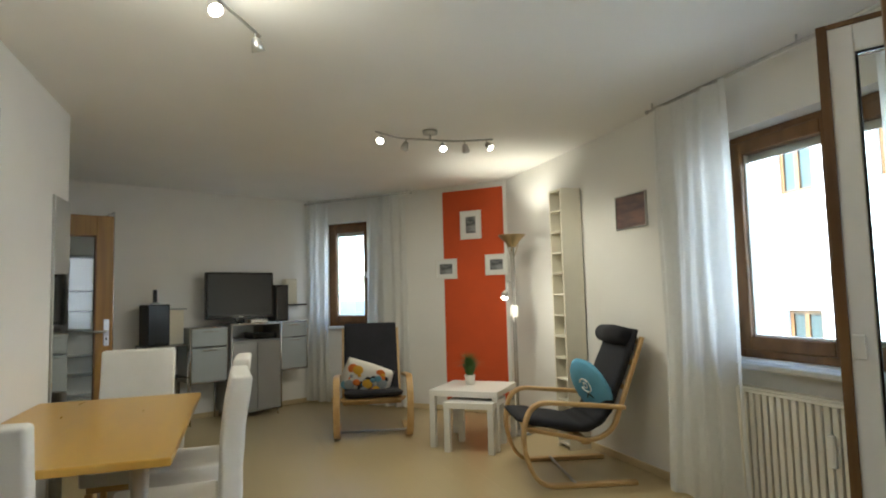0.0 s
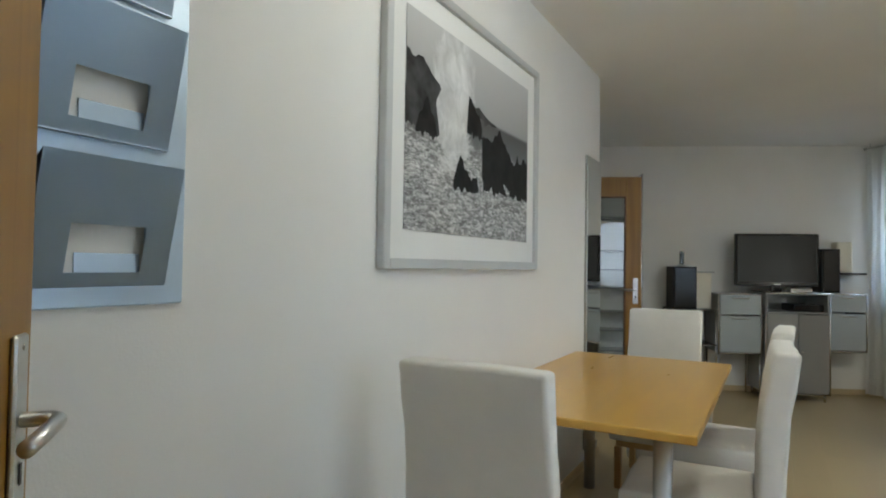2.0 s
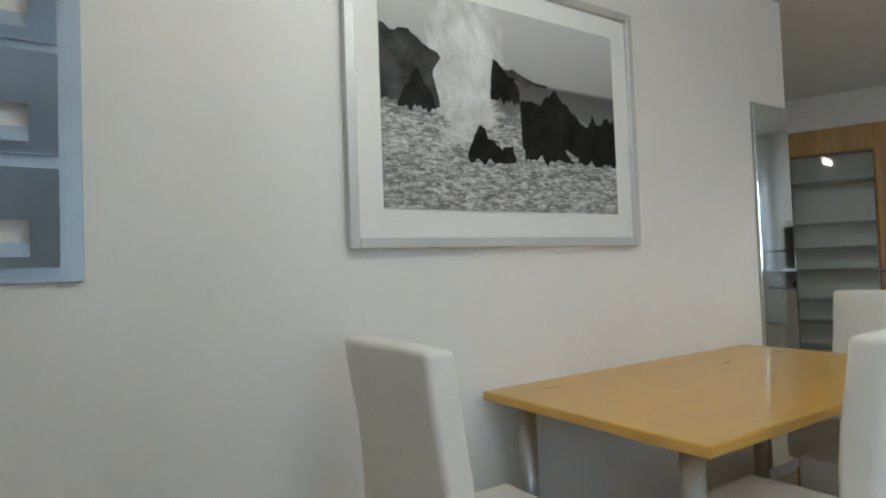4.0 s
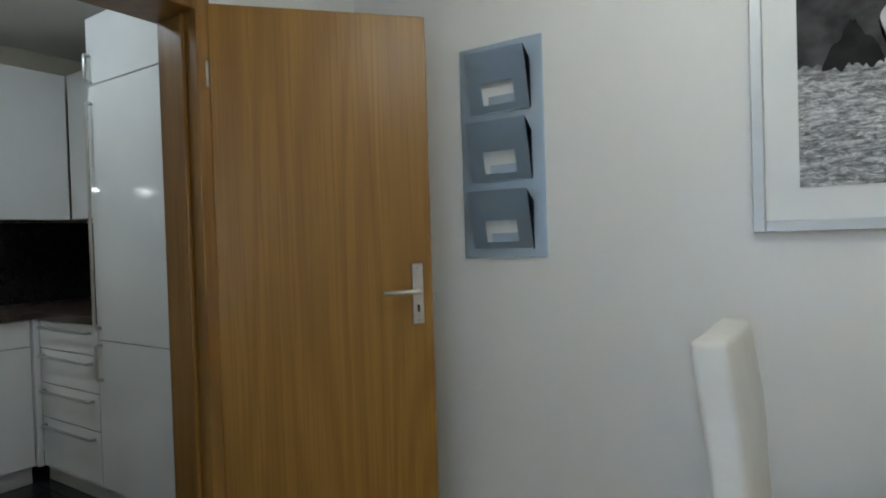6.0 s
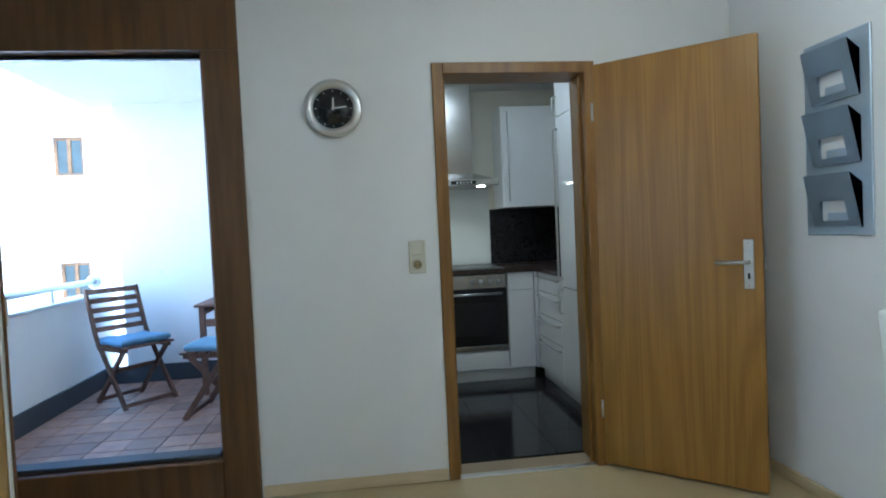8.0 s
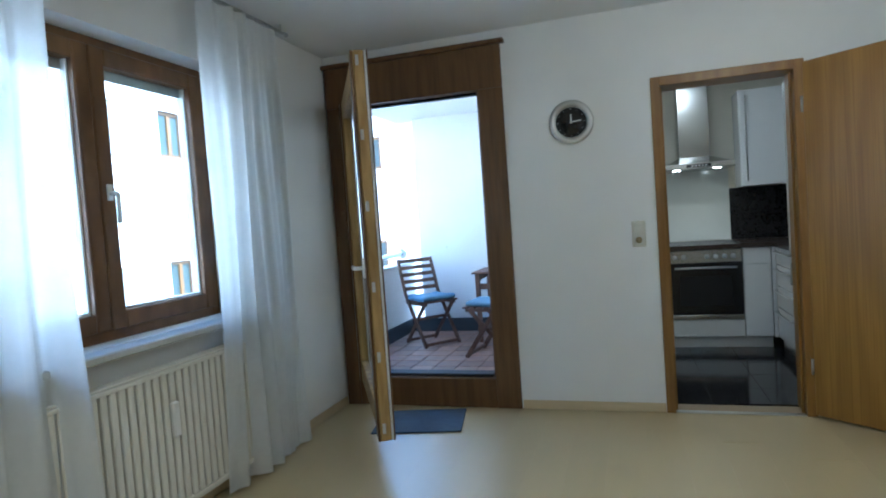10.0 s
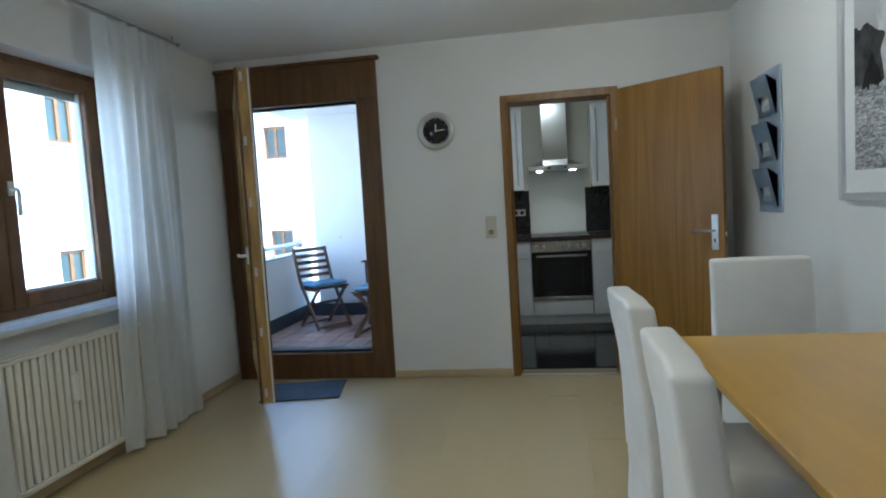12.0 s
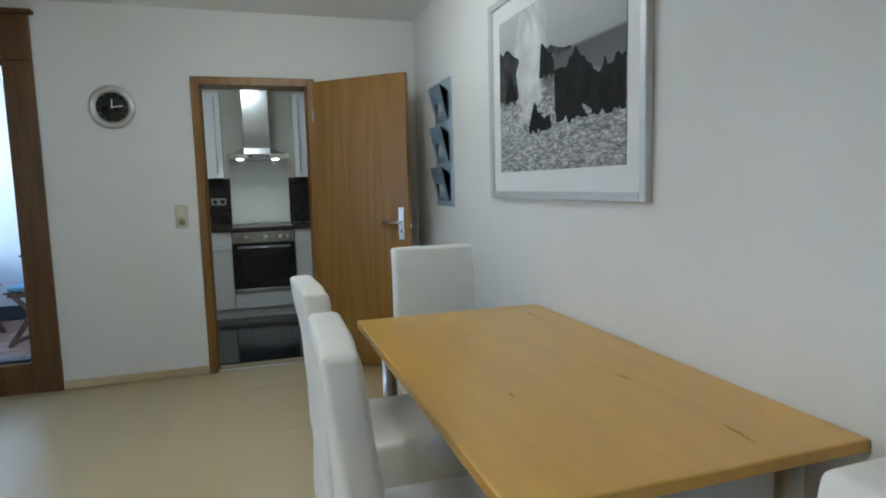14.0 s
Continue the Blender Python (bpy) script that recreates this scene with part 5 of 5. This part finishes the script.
# ---- kitchen ----
KX, KZT = -2.35, 2.45
setting(boxes("wall_kitchen_room", KWALL, [((KX - 0.2, -2.15, 0), (KX, 0.3, KZT)), ((KX, 0.1, 0), (-0.2, 0.3, KZT)), ((KX, -2.15, 0), (-0.2, -1.97, KZT))]), "cream painted kitchen wall", "wall")
setting(boxes("wall_kitchen_inner", KWALL, [((-0.206, -1.97, 0), (-0.2, -1.565, KZT)), ((-0.206, -0.74, 0), (-0.2, 0.1, KZT)), ((-0.206, -1.565, 2.052), (-0.2, -0.74, KZT))]), "cream painted inner side of the kitchen wall", "wall")
setting(boxes("ceiling_kitchen", CEIL, [((KX - 0.2, -2.15, KZT), (-0.2, 0.3, KZT + 0.2))]), "white kitchen ceiling", "ceiling")
kf = setting(boxes("floor_kitchen", GROUT, [((KX, -1.97, -0.2), (-0.2, 0.1, -0.012)), ((-0.2, KY0, -0.2), (-0.201, KY1, -0.012))]), "black polished kitchen tile floor", "floor")
kl = thing("ceiling_lamp", pose(-1.0, -1.25, KZT), "lit round kitchen ceiling lamp", "ceiling light")
lathe("shade", glowing("lit opal glass", (1.0, 0.94, 0.84), 2.2), [(0, -0.07), (0.10, -0.06), (0.14, -0.03), (0.145, -0.005)], kl, "lit opal glass")
lathe("plate", WHITEPL, [(0.15, 0.0), (0.15, -0.006), (0, -0.006)], kl)


def kunit(name, lo, hi, label, group="kitchen units"):
    e = thing(name, pose(0, 0, 0), label, "kitchen cabinet", group)
    box("body", KWHITE, lo, hi, e, bev=0.001)
    return e


YF_ = -0.57  # fronts of the side run
XF = -1.77   # fronts of the back run
for y0, y1 in ((-1.965, -1.425), (-0.815, -0.60)):
    e = kunit("base_cabinet", (KX + 0.002, y0, 0.10), (XF - 0.018, y1, 0.872), "white gloss base cabinet with drawer and door")
    box("drawer_front", KWHITE, (XF - 0.017, y0 + 0.003, 0.735), (XF, y1 - 0.003, 0.868), e, bev=0.002)
    box("door", KWHITE, (XF - 0.017, y0 + 0.003, 0.105), (XF, y1 - 0.003, 0.729), e, bev=0.002)
    if y1 - y0 > 0.4:
        tube("handle", ALU, [(XF + 0.02, y1 - 0.2, 0.70), (XF + 0.02, y1 - 0.02, 0.70)], 0.005, e, seg=8)
box("plinth", KWHITE, (KX + 0.01, -1.965, 0.0), (XF - 0.05, -0.60, 0.098)).update_tag()
tagged(bpy.data.objects["plinth"], "white plinth under the back kitchen units", "plinth")
ov = thing("oven", pose(0, 0, 0), "built-in stainless steel oven with black glass door", "oven")
OY0, OY1 = -1.42, -0.82
box("body", KBLACK, (KX + 0.05, OY0 + 0.004, 0.255), (XF - 0.02, OY1 - 0.004, 0.87), ov)
box("control_panel", STEELHOOD, (XF - 0.019, OY0 + 0.004, 0.755), (XF + 0.004, OY1 - 0.004, 0.868), ov, "steel control panel")
box("door", BLACKPL, (XF - 0.019, OY0 + 0.004, 0.30), (XF + 0.006, OY1 - 0.004, 0.748), ov, "black glass door")
box("window", SCREEN, (XF + 0.0065, OY0 + 0.09, 0.38), (XF + 0.008, OY1 - 0.09, 0.64), ov, "dark oven window", bev=0)
box("lower_trim", STEELHOOD, (XF - 0.019, OY0 + 0.004, 0.258), (XF + 0.007, OY1 - 0.004, 0.298), ov, "steel lower trim")
tube("handle", ALU, [(XF + 0.035, OY0 + 0.05, 0.715), (XF + 0.035, OY1 - 0.05, 0.715)], 0.010, ov, "steel bar handle")
for y in (OY0 + 0.06, OY1 - 0.06):
    tube("handle_post", ALU, [(XF + 0.006, y, 0.715), (XF + 0.035, y, 0.715)], 0.006, ov, seg=8)
for y in (OY0 + 0.06, OY0 + 0.13, OY1 - 0.28, OY1 - 0.21, OY1 - 0.14, OY1 - 0.07):
    lathe("knob", ALU, [(0, 0.024), (0.017, 0.022), (0.020, 0.0)], ov, seg=16, m=pose(XF + 0.0045, y, 0.81, 0, 90))
e = kunit("base_cabinet", (XF - 0.018, OY0 + 0.003, 0.105), (XF, OY1 - 0.003, 0.250), "white panel below the oven")
cp = box("corner_post", KWHITE, (XF - 0.03, -0.598, 0.10), (-1.747, YF_ - 0.001, 0.872), bev=0.001)
tagged(cp, "white corner filler between kitchen cabinets", "filler panel")
# right run
YF = YF_
e = kunit("drawer_cabinet", (-1.765, YF + 0.018, 0.10), (-1.16, 0.095, 0.872), "white gloss drawer cabinet with steel bar handles")
for k in range(4):
    z0, z1 = ((0.105, 0.36), (0.366, 0.54), (0.546, 0.72), (0.726, 0.868))[k]
    d = box("drawer_front", KWHITE, (-1.745, YF, z0), (-1.163, YF + 0.017, z1), e, bev=0.002)
    tube("handle", ALU, arc([(-1.70, YF, z1 - 0.035), (-1.70, YF - 0.028, z1 - 0.035), (-1.21, YF - 0.028, z1 - 0.035), (-1.21, YF, z1 - 0.035)], 3, 0.01), 0.008, e, "steel bar handle", seg=8)
e = kunit("tall_cabinet", (-1.155, YF + 0.018, 0.10), (-0.40, 0.095, 2.30), "tall white gloss cabinet with integrated fridge")
for z0, z1, hz in ((0.105, 0.80, (0.62, 0.78)), (0.806, 1.98, (0.86, 1.90)), (1.986, 2.295, (2.0, 2.12))):
    box("door", KWHITE, (-1.152, YF, z0), (-0.403, YF + 0.017, z1), e, bev=0.002)
    tube("handle", ALU, arc([(-1.12, YF, hz[0]), (-1.12, YF - 0.028, hz[0]), (-1.12, YF - 0.028, hz[1]), (-1.12, YF, hz[1])], 3, 0.01), 0.008, e, "steel bar handle", seg=8)
pb = box("side_plinth", KWHITE, (-1.819, YF + 0.05, 0), (-0.42, 0.09, 0.098))
tagged(pb, "white plinth under the tall kitchen units", "plinth")
wt = thing("worktop", pose(0, 0, 0), "dark speckled kitchen worktop around the corner", "worktop")
box("slab", KTOP, (KX + 0.002, -1.968, 0.874), (XF + 0.02, 0.095, 0.912), wt, bev=0.003)
box("slab", KTOP, (XF + 0.0205, YF - 0.02, 0.874), (-1.160, 0.095, 0.912), wt, bev=0.003)
hb = thing("hob", pose(0, 0, 0), "black glass hob with steel rim set into the worktop", "hob")
box("rim", ALU, (KX + 0.06, OY0 + 0.01, 0.9125), (XF - 0.01, OY1 - 0.01, 0.917), hb)
box("glass", SCREEN, (KX + 0.07, OY0 + 0.02, 0.9172), (XF - 0.02, OY1 - 0.02, 0.920), hb)
sp = box("splashback", KGLASS, (KX + 0.001, OY0, 0.922), (KX + 0.008, OY1, 1.62), bev=0)
setting(sp, "pale glass splashback behind the hob", "splashback")
for y0, y1 in ((-1.966, OY0 - 0.002), (OY1 + 0.002, 0.098)):
    setting(box("splashback", KBLACK, (KX + 0.001, y0, 0.914), (KX + 0.012, y1, 1.40), bev=0), "black splashback panel", "splashback")
setting(box("splashback", KBLACK, (KX + 0.013, 0.088, 0.914), (-1.16, 0.099, 1.40), bev=0), "black splashback panel", "splashback")
so = thing("double_socket", pose(KX + 0.013, -1.545, 1.16), "double steel wall socket on the black splashback", "socket")
box("plate", ALU, (0, -0.075, -0.037), (0.010, 0.075, 0.037), so)
for y in (-0.036, 0.036):
    lathe("socket_well", KBLACK, [(0, 0.012), (0.022, 0.012), (0.022, 0.010)], so, seg=14, m=pose(0, y, 0, 0, 90))
hoo = thing("cooker_hood", pose(0, 0, 0), "stainless steel chimney cooker hood with lit lamps", "cooker hood")
box("chimney", STEELHOOD, (KX + 0.01, -1.26, 1.66), (KX + 0.29, -1.0, 2.445), hoo, bev=0.002)
box("canopy", STEELHOOD, (KX + 0.01, OY0 + 0.005, 1.585), (KX + 0.50, OY1 - 0.005, 1.635), hoo, bev=0.004)
bm = bmesh.new()
lo = [bm.verts.new(p) for p in ((KX + 0.01, OY0 + 0.03, 1.6355), (KX + 0.47, OY0 + 0.03, 1.6355), (KX + 0.47, OY1 - 0.03, 1.6355), (KX + 0.01, OY1 - 0.03, 1.6355))]
hi = [bm.verts.new(p) for p in ((KX + 0.01, -1.265, 1.70), (KX + 0.295, -1.265, 1.70), (KX + 0.295, -0.995, 1.70), (KX + 0.01, -0.995, 1.70))]
for i in range(4):
    bm.faces.new((lo[i], lo[(i + 1) % 4], hi[(i + 1) % 4], hi[i]))
part("slope", bm, STEELHOOD, hoo)
box("button_strip", BLACKPL, (KX + 0.5005, -1.22, 1.597), (KX + 0.503, -1.02, 1.624), hoo, "dark button strip", bev=0)
for k in range(5):
    box("button", ALU, (KX + 0.5032, -1.18 + k * 0.028, 1.605), (KX + 0.505, -1.165 + k * 0.028, 1.616), hoo, bev=0)
for y in (-1.30, -0.96):
    lathe("lamp", HOODBULB, [(0, -0.006), (0.032, -0.005), (0.034, 0)], hoo, "lit round lamp", seg=16, m=pose(KX + 0.40, y, 1.5845))
    lamp("hood_glow", "SPOT", (KX + 0.40, y, 1.565), 0.25, None, 0.03, 130)
for y0, y1, x1 in ((-1.966, -1.47, KX + 0.34), (-0.76, -0.27, KX + 0.34)):
    e = kunit("wall_cabinet", (KX + 0.002, y0, 1.402), (x1 - 0.02, y1, 2.25), "white gloss wall cabinet with slim vertical handle")
    box("door", KWHITE, (x1 - 0.019, y0 + 0.003, 1.404), (x1, y1 - 0.003, 2.246), e, bev=0.002)
    ye = y1 - 0.05 if y0 < -1.2 else y0 + 0.05
    tube("handle", ALU, [(x1 + 0.02, ye, 1.45), (x1 + 0.02, ye, 2.2)], 0.005, e, "slim steel bar", seg=8)
e = kunit("wall_cabinet", (KX + 0.345, -0.25, 1.402), (-1.16, 0.095, 2.25), "white gloss wall cabinet over the drawers")
box("door", KWHITE, (KX + 0.35, -0.268, 1.404), (-1.163, -0.251, 2.246), e, bev=0.002)
tf = thing("coffee_machine", pose(-1.62, -0.26, 0.9125), "small chrome and black coffee machine on the worktop", "coffee machine")
lathe("body", BLACKPL, [(0, 0), (0.085, 0), (0.085, 0.05), (0.06, 0.07), (0.06, 0.2), (0.08, 0.24), (0.06, 0.27), (0, 0.275)], tf)
lathe("ring", CHROME, [(0.062, 0.10), (0.068, 0.11), (0.068, 0.17), (0.062, 0.18)], tf)

# ---- balcony ----
BZ = 0.12   # balcony floor stands a little below the door sill
BXB, BYP = -2.62, -4.22
setting(boxes("floor_balcony", TGROUT, [((BXB, BYP, -0.3), (-0.2, -2.15, BZ - 0.006 - 0.1))]), "brown clay tiled balcony floor", "floor")
setting(boxes("wall_balcony", OUTWALL, [((BXB - 0.2, -4.05, -0.3), (BXB, -2.0, 2.6)), ((BXB, -2.27, -0.3), (-0.2, -2.151, 2.6))]), "white rendered balcony wall", "wall")
setting(boxes("ceiling_balcony", OUTWALL, [((BXB - 0.2, -4.30, 2.46), (-0.2, -2.271, 2.66))]), "white rendered balcony ceiling", "ceiling")
setting(boxes("parapet", OUTWALL, [((BXB - 0.2, BYP - 0.14, -0.4), (0.3, BYP, 0.80))]), "white rendered balcony parapet", "parapet")
setting(box("parapet_cap", SATIN, (BXB - 0.2, BYP - 0.16, 0.8005), (0.3, BYP + 0.02, 0.825)), "metal parapet capping", "parapet cap")
setting(box("base_band", TARBAND, (BXB + 0.001, BYP + 0.001, 0.0), (-0.2, BYP + 0.018, 0.17), bev=0.004), "dark base band along the parapet", "trim")
setting(box("base_band", TARBAND, (BXB + 0.001, BYP + 0.019, 0.0), (BXB + 0.018, -2.272, 0.17), bev=0.004), "dark base band along the balcony wall", "trim")
hn = thing("handrail", pose(0, BYP - 0.06, 0.93), "white round handrail above the parapet", "handrail")
tube("rail", WHITELAC, [(BXB + 0.02, 0, 0), (0.2, 0, 0)], 0.025, hn)
lathe("flange", WHITELAC, [(0, 0), (0.06, 0), (0.06, 0.02), (0.03, 0.03)], hn, m=pose(BXB + 0.001, 0, 0, 0, 90))
for x in (-1.9, -0.9, 0.0):
    tube("post", WHITELAC, [(x, 0, -0.105), (x, 0, 0)], 0.015, hn, seg=8)
ag = thing("fairy_hook", pose(BXB + 0.001, -3.72, 0.98), "small white wall hook on the balcony wall", "hook")
tube("peg", SATIN, [(0, 0, 0), (0.04, 0, 0.0), (0.05, 0, 0.015)], 0.004, ag, seg=6)


def folding_chair(m, label):
    """Slatted folding chair that faces +y, origin on the floor."""
    e = thing("folding_chair", m, label, "chair", "balcony chairs")
    for x in (-0.20, 0.20):
        tube("back_leg", TEAK, [(x, 0.22, 0.0), (x, -0.14, 0.52), (x, -0.26, 0.88)], 0, e, flat=(0.011, 0.02, (1, 0, 0)))
        i = 0.17 if x > 0 else -0.17
        tube("front_leg", TEAK, [(i, -0.22, 0.0), (i, 0.18, 0.43)], 0, e, flat=(0.011, 0.018, (1, 0, 0)))
        box("seat_rail", TEAK, (i - 0.011, -0.18, 0.415), (i + 0.011, 0.22, 0.445), e)
    for k in range(6):
        y = -0.16 + k * 0.07
        box("seat_slat", TEAK, (-0.20, y, 0.446), (0.20, y + 0.05, 0.462), e)
    for k in range(5):
        t = 0.10 + 0.2 * k
        y, z = -0.155 - 0.12 * t, 0.535 + 0.36 * t
        box("back_slat", TEAK, (-0.19, -0.008, -0.020), (0.19, 0.008, 0.020), e, m=pose(0, y, z, 18))
    for y, z in ((0.20, 0.03), (-0.20, 0.03), (0.02, 0.27)):
        box("stretcher", TEAK, (-0.19, y - 0.012, z - 0.015), (0.19, y + 0.012, z + 0.015), e)
    bm = bmesh.new()
    add_box(bm, (-0.20, -0.17, 0.463), (0.20, 0.21, 0.510))
    bmesh.ops.bevel(bm, geom=bm.edges[:], offset=0.02, segments=3, affect="EDGES", profile=0.5)
    bmesh.ops.subdivide_edges(bm, edges=[q for q in bm.edges if q.calc_length() > 0.2], cuts=4, use_grid_fill=True)
    for v in bm.verts:
        v.co.z += 0.012 * noise.noise(v.co * 9)
    part("cushion", bm, DENIM, e, "blue tufted seat cushion", True)
    return e


FZ = BZ - 0.1
folding_chair(pose(-1.98, -3.76, FZ, 0, 0, -40), "brown wooden folding chair with a blue cushion")
folding_chair(pose(-1.50, -2.96, FZ, 0, 0, 172), "brown wooden folding chair pushed to the balcony table")
bt = thing("balcony_table", pose(-2.24, -2.98, FZ), "brown slatted wooden folding table on the balcony", "table")
for k in range(7):
    box("slat", TEAK, (-0.30 + k * 0.087, -0.30, 0.70), (-0.30 + k * 0.087 + 0.078, 0.30, 0.72), bt)
for x in (-0.25, 0.25):
    for y in (-0.25, 0.25):
        box("leg", TEAK, (x - 0.022, y - 0.022, 0), (x + 0.022, y + 0.022, 0.6995), bt)
for y in (-0.25, 0.25):
    box("apron", TEAK, (-0.227, y - 0.01, 0.63), (0.227, y + 0.01, 0.699), bt)
for x in (-0.25, 0.25):
    box("apron", TEAK, (x - 0.01, -0.227, 0.54), (x + 0.01, 0.227, 0.60), bt)

# ---- outside ----
setting(boxes("ground", GROUND, [((-1500, -1500, -6.2), (1500, 1500, -6.0))]), "grey asphalt yard", "ground")
setting(boxes("own_building", OUTWALL, [((-3.4, -4.04, -6), (5.2, 1.7, -0.45)), ((5.2, -2.0, -6), (6.2, 1.7, -0.45))]), "rendered storeys below the flat", "building")
HOUSEPANE = material("dark reflecting pane", (0.06, 0.08, 0.075), 0.3, vary=0.3, scale=2)
FY = -12.5
hs = thing("apartment_house", pose(0, FY, -6), "sunlit white rendered apartment house across the yard", "house")
bm = bmesh.new()
add_box(bm, (-26, -9, 0), (22, -0.25, 14))
part("wall", bm, FACADE, hs)
cols = [-6.65 + 2.25 * k for k in range(-4, 12)]
rows_ = [2.7, 5.6, 9.3, 12.3]
WHW, WHH = 0.85, 1.15
# rendered skin with real openings
bm = bmesh.new()
zc = 0.0
for zr in rows_ + [14.0]:
    add_box(bm, (-26, -0.25, zc), (22, 0, zr))
    if zr < 14:
        x = -26.0
        for c in cols:
            add_box(bm, (x, -0.25, zr), (c, 0, zr + WHH))
            x = c + WHW
        add_box(bm, (x, -0.25, zr), (22, 0, zr + WHH))
    zc = zr + WHH
part("skin", bm, FACADE, hs)
# side wing that faces along the balcony
WGX, WGY = -16.0, 6.5
bm = bmesh.new()
add_box(bm, (-25.9, 0.001, 0), (WGX - 0.25, WGY, 13.9))
zc = 0.0
for zr in rows_ + [13.9]:
    add_box(bm, (WGX - 0.25, 0.001, zc), (WGX, WGY, zr))
    if zr < 13.8:
        y = 0.001
        for c in (1.55, 3.9):
            add_box(bm, (WGX - 0.25, y, zr), (WGX, c, zr + WHH))
            y = c + WHW
        add_box(bm, (WGX - 0.25, y, zr), (WGX, WGY, zr + WHH))
    zc = zr + WHH
part("wing_wall", bm, FACADE, hs)
box("roof", GROUND, (-26.4, -9.4, 14.001), (22.4, 0.5, 14.3), hs, "dark flat roof edge")
spots_ = [((c, -0.1, zr), 0.0) for zr in rows_ for c in cols] + [((WGX - 0.1, c + WHW, zr), -math.pi / 2) for zr in rows_ for c in (1.55, 3.9)]
for at, turn in spots_:
    wdw = new("window")
    wdw.parent = hs
    wdw.location = at
    wdw.rotation_euler = (0, 0, turn)
    for lo, hi in (((0, -0.06, 0), (0.09, 0.02, WHH)), ((WHW - 0.09, -0.06, 0), (WHW, 0.02, WHH)), ((0.09, -0.06, 0), (WHW - 0.09, 0.02, 0.09)),
                   ((0.09, -0.06, WHH - 0.09), (WHW - 0.09, 0.02, WHH)), ((WHW / 2 - 0.05, -0.055, 0.09), (WHW / 2 + 0.05, 0.025, WHH - 0.09))):
        box("frame", WINWOOD, lo, hi, wdw, bev=0)
    box("pane", HOUSEPANE, (0.09, -0.03, 0.09), (WHW - 0.09, -0.02, WHH - 0.09), wdw, "reflecting pane", bev=0)
    box("sill", MARBLE, (-0.05, -0.02, -0.04), (WHW + 0.05, 0.16, 0.0), wdw, bev=0)

# ---- floor pieces ----
def room_span(y):
    """Extent of the living room floor along x at a given y."""
    if y > 0.0:
        lo = 4.0
    else:
        lo = -0.05
    if y > -1.89:
        hi = A[0] - 0.4314 * (y - A[1]) + 0.05
    else:
        hi = 9.30 + y + 0.05
    return lo, min(hi, 7.5)


shared = {}


def piece_mesh(name, lx, ly, t, mat, bev):
    key = (name, round(lx, 3), round(ly, 3))
    if key not in shared:
        bm = bmesh.new()
        a = [bm.verts.new((x, y, 0)) for x, y in ((0, 0), (lx, 0), (lx, ly), (0, ly))]
        b = [bm.verts.new((x, y, -bev)) for x, y in ((-bev, -bev), (lx + bev, -bev), (lx + bev, ly + bev), (-bev, ly + bev))]
        c = [bm.verts.new((v.co.x, v.co.y, -t)) for v in b]
        bm.faces.new(a)
        for p, q in ((a, b), (b, c)):
            for i in range(4):
                bm.faces.new((p[i], q[i], q[(i + 1) % 4], p[(i + 1) % 4]))
        bmesh.ops.recalc_face_normals(bm, faces=bm.faces)
        me = bpy.data.meshes.new(name)
        bm.to_mesh(me)
        bm.free()
        me.materials.append(mat)
        shared[key] = me
    return shared[key]


def lay(name, parent, x, y, z, lx, ly, t, mat, bev=0.0008):
    ob = new(name, piece_mesh(name, lx, ly, t, mat, bev))
    ob.location = (x, y, z)
    ob.parent = parent
    return ob


rnd = random.Random(5)
PW_, PL_ = 0.193, 1.28
floor = bpy.data.objects["floor"]
y = -3.82
row = 0
while y < 1.40:
    lo, hi = room_span(y + PW_ / 2)
    if y < 0.0 < y + PW_:
        lo = -0.05
    x = lo - (0.43 * row % 1) * PL_
    while x < hi:
        a, b = max(x, lo), min(x + PL_, hi)
        if b - a > 0.02:
            lay("plank", floor, a + 0.0004, y + 0.0004, 0.0, round(b - a, 2) - 0.0008, PW_ - 0.0008, 0.009, LAM, 0.0003)
        x += PL_
    y += PW_
    row += 1
TS = 0.20
bfl = bpy.data.objects["floor_balcony"]
for i in range(12):
    for j in range(10):
        lay("tile", bfl, BXB + 0.02 + i * TS, BYP + 0.02 + j * TS, BZ - 0.1, TS - 0.012, TS - 0.012, 0.008, TERRA, 0.002)
for i in range(6):
    for j in range(6):
        lay("tile", kf, KX + 0.003 + i * 0.36, -1.968 + j * 0.345, 0.0, 0.356 if i < 5 else 0.34, 0.341, 0.011, KTILE, 0.001)
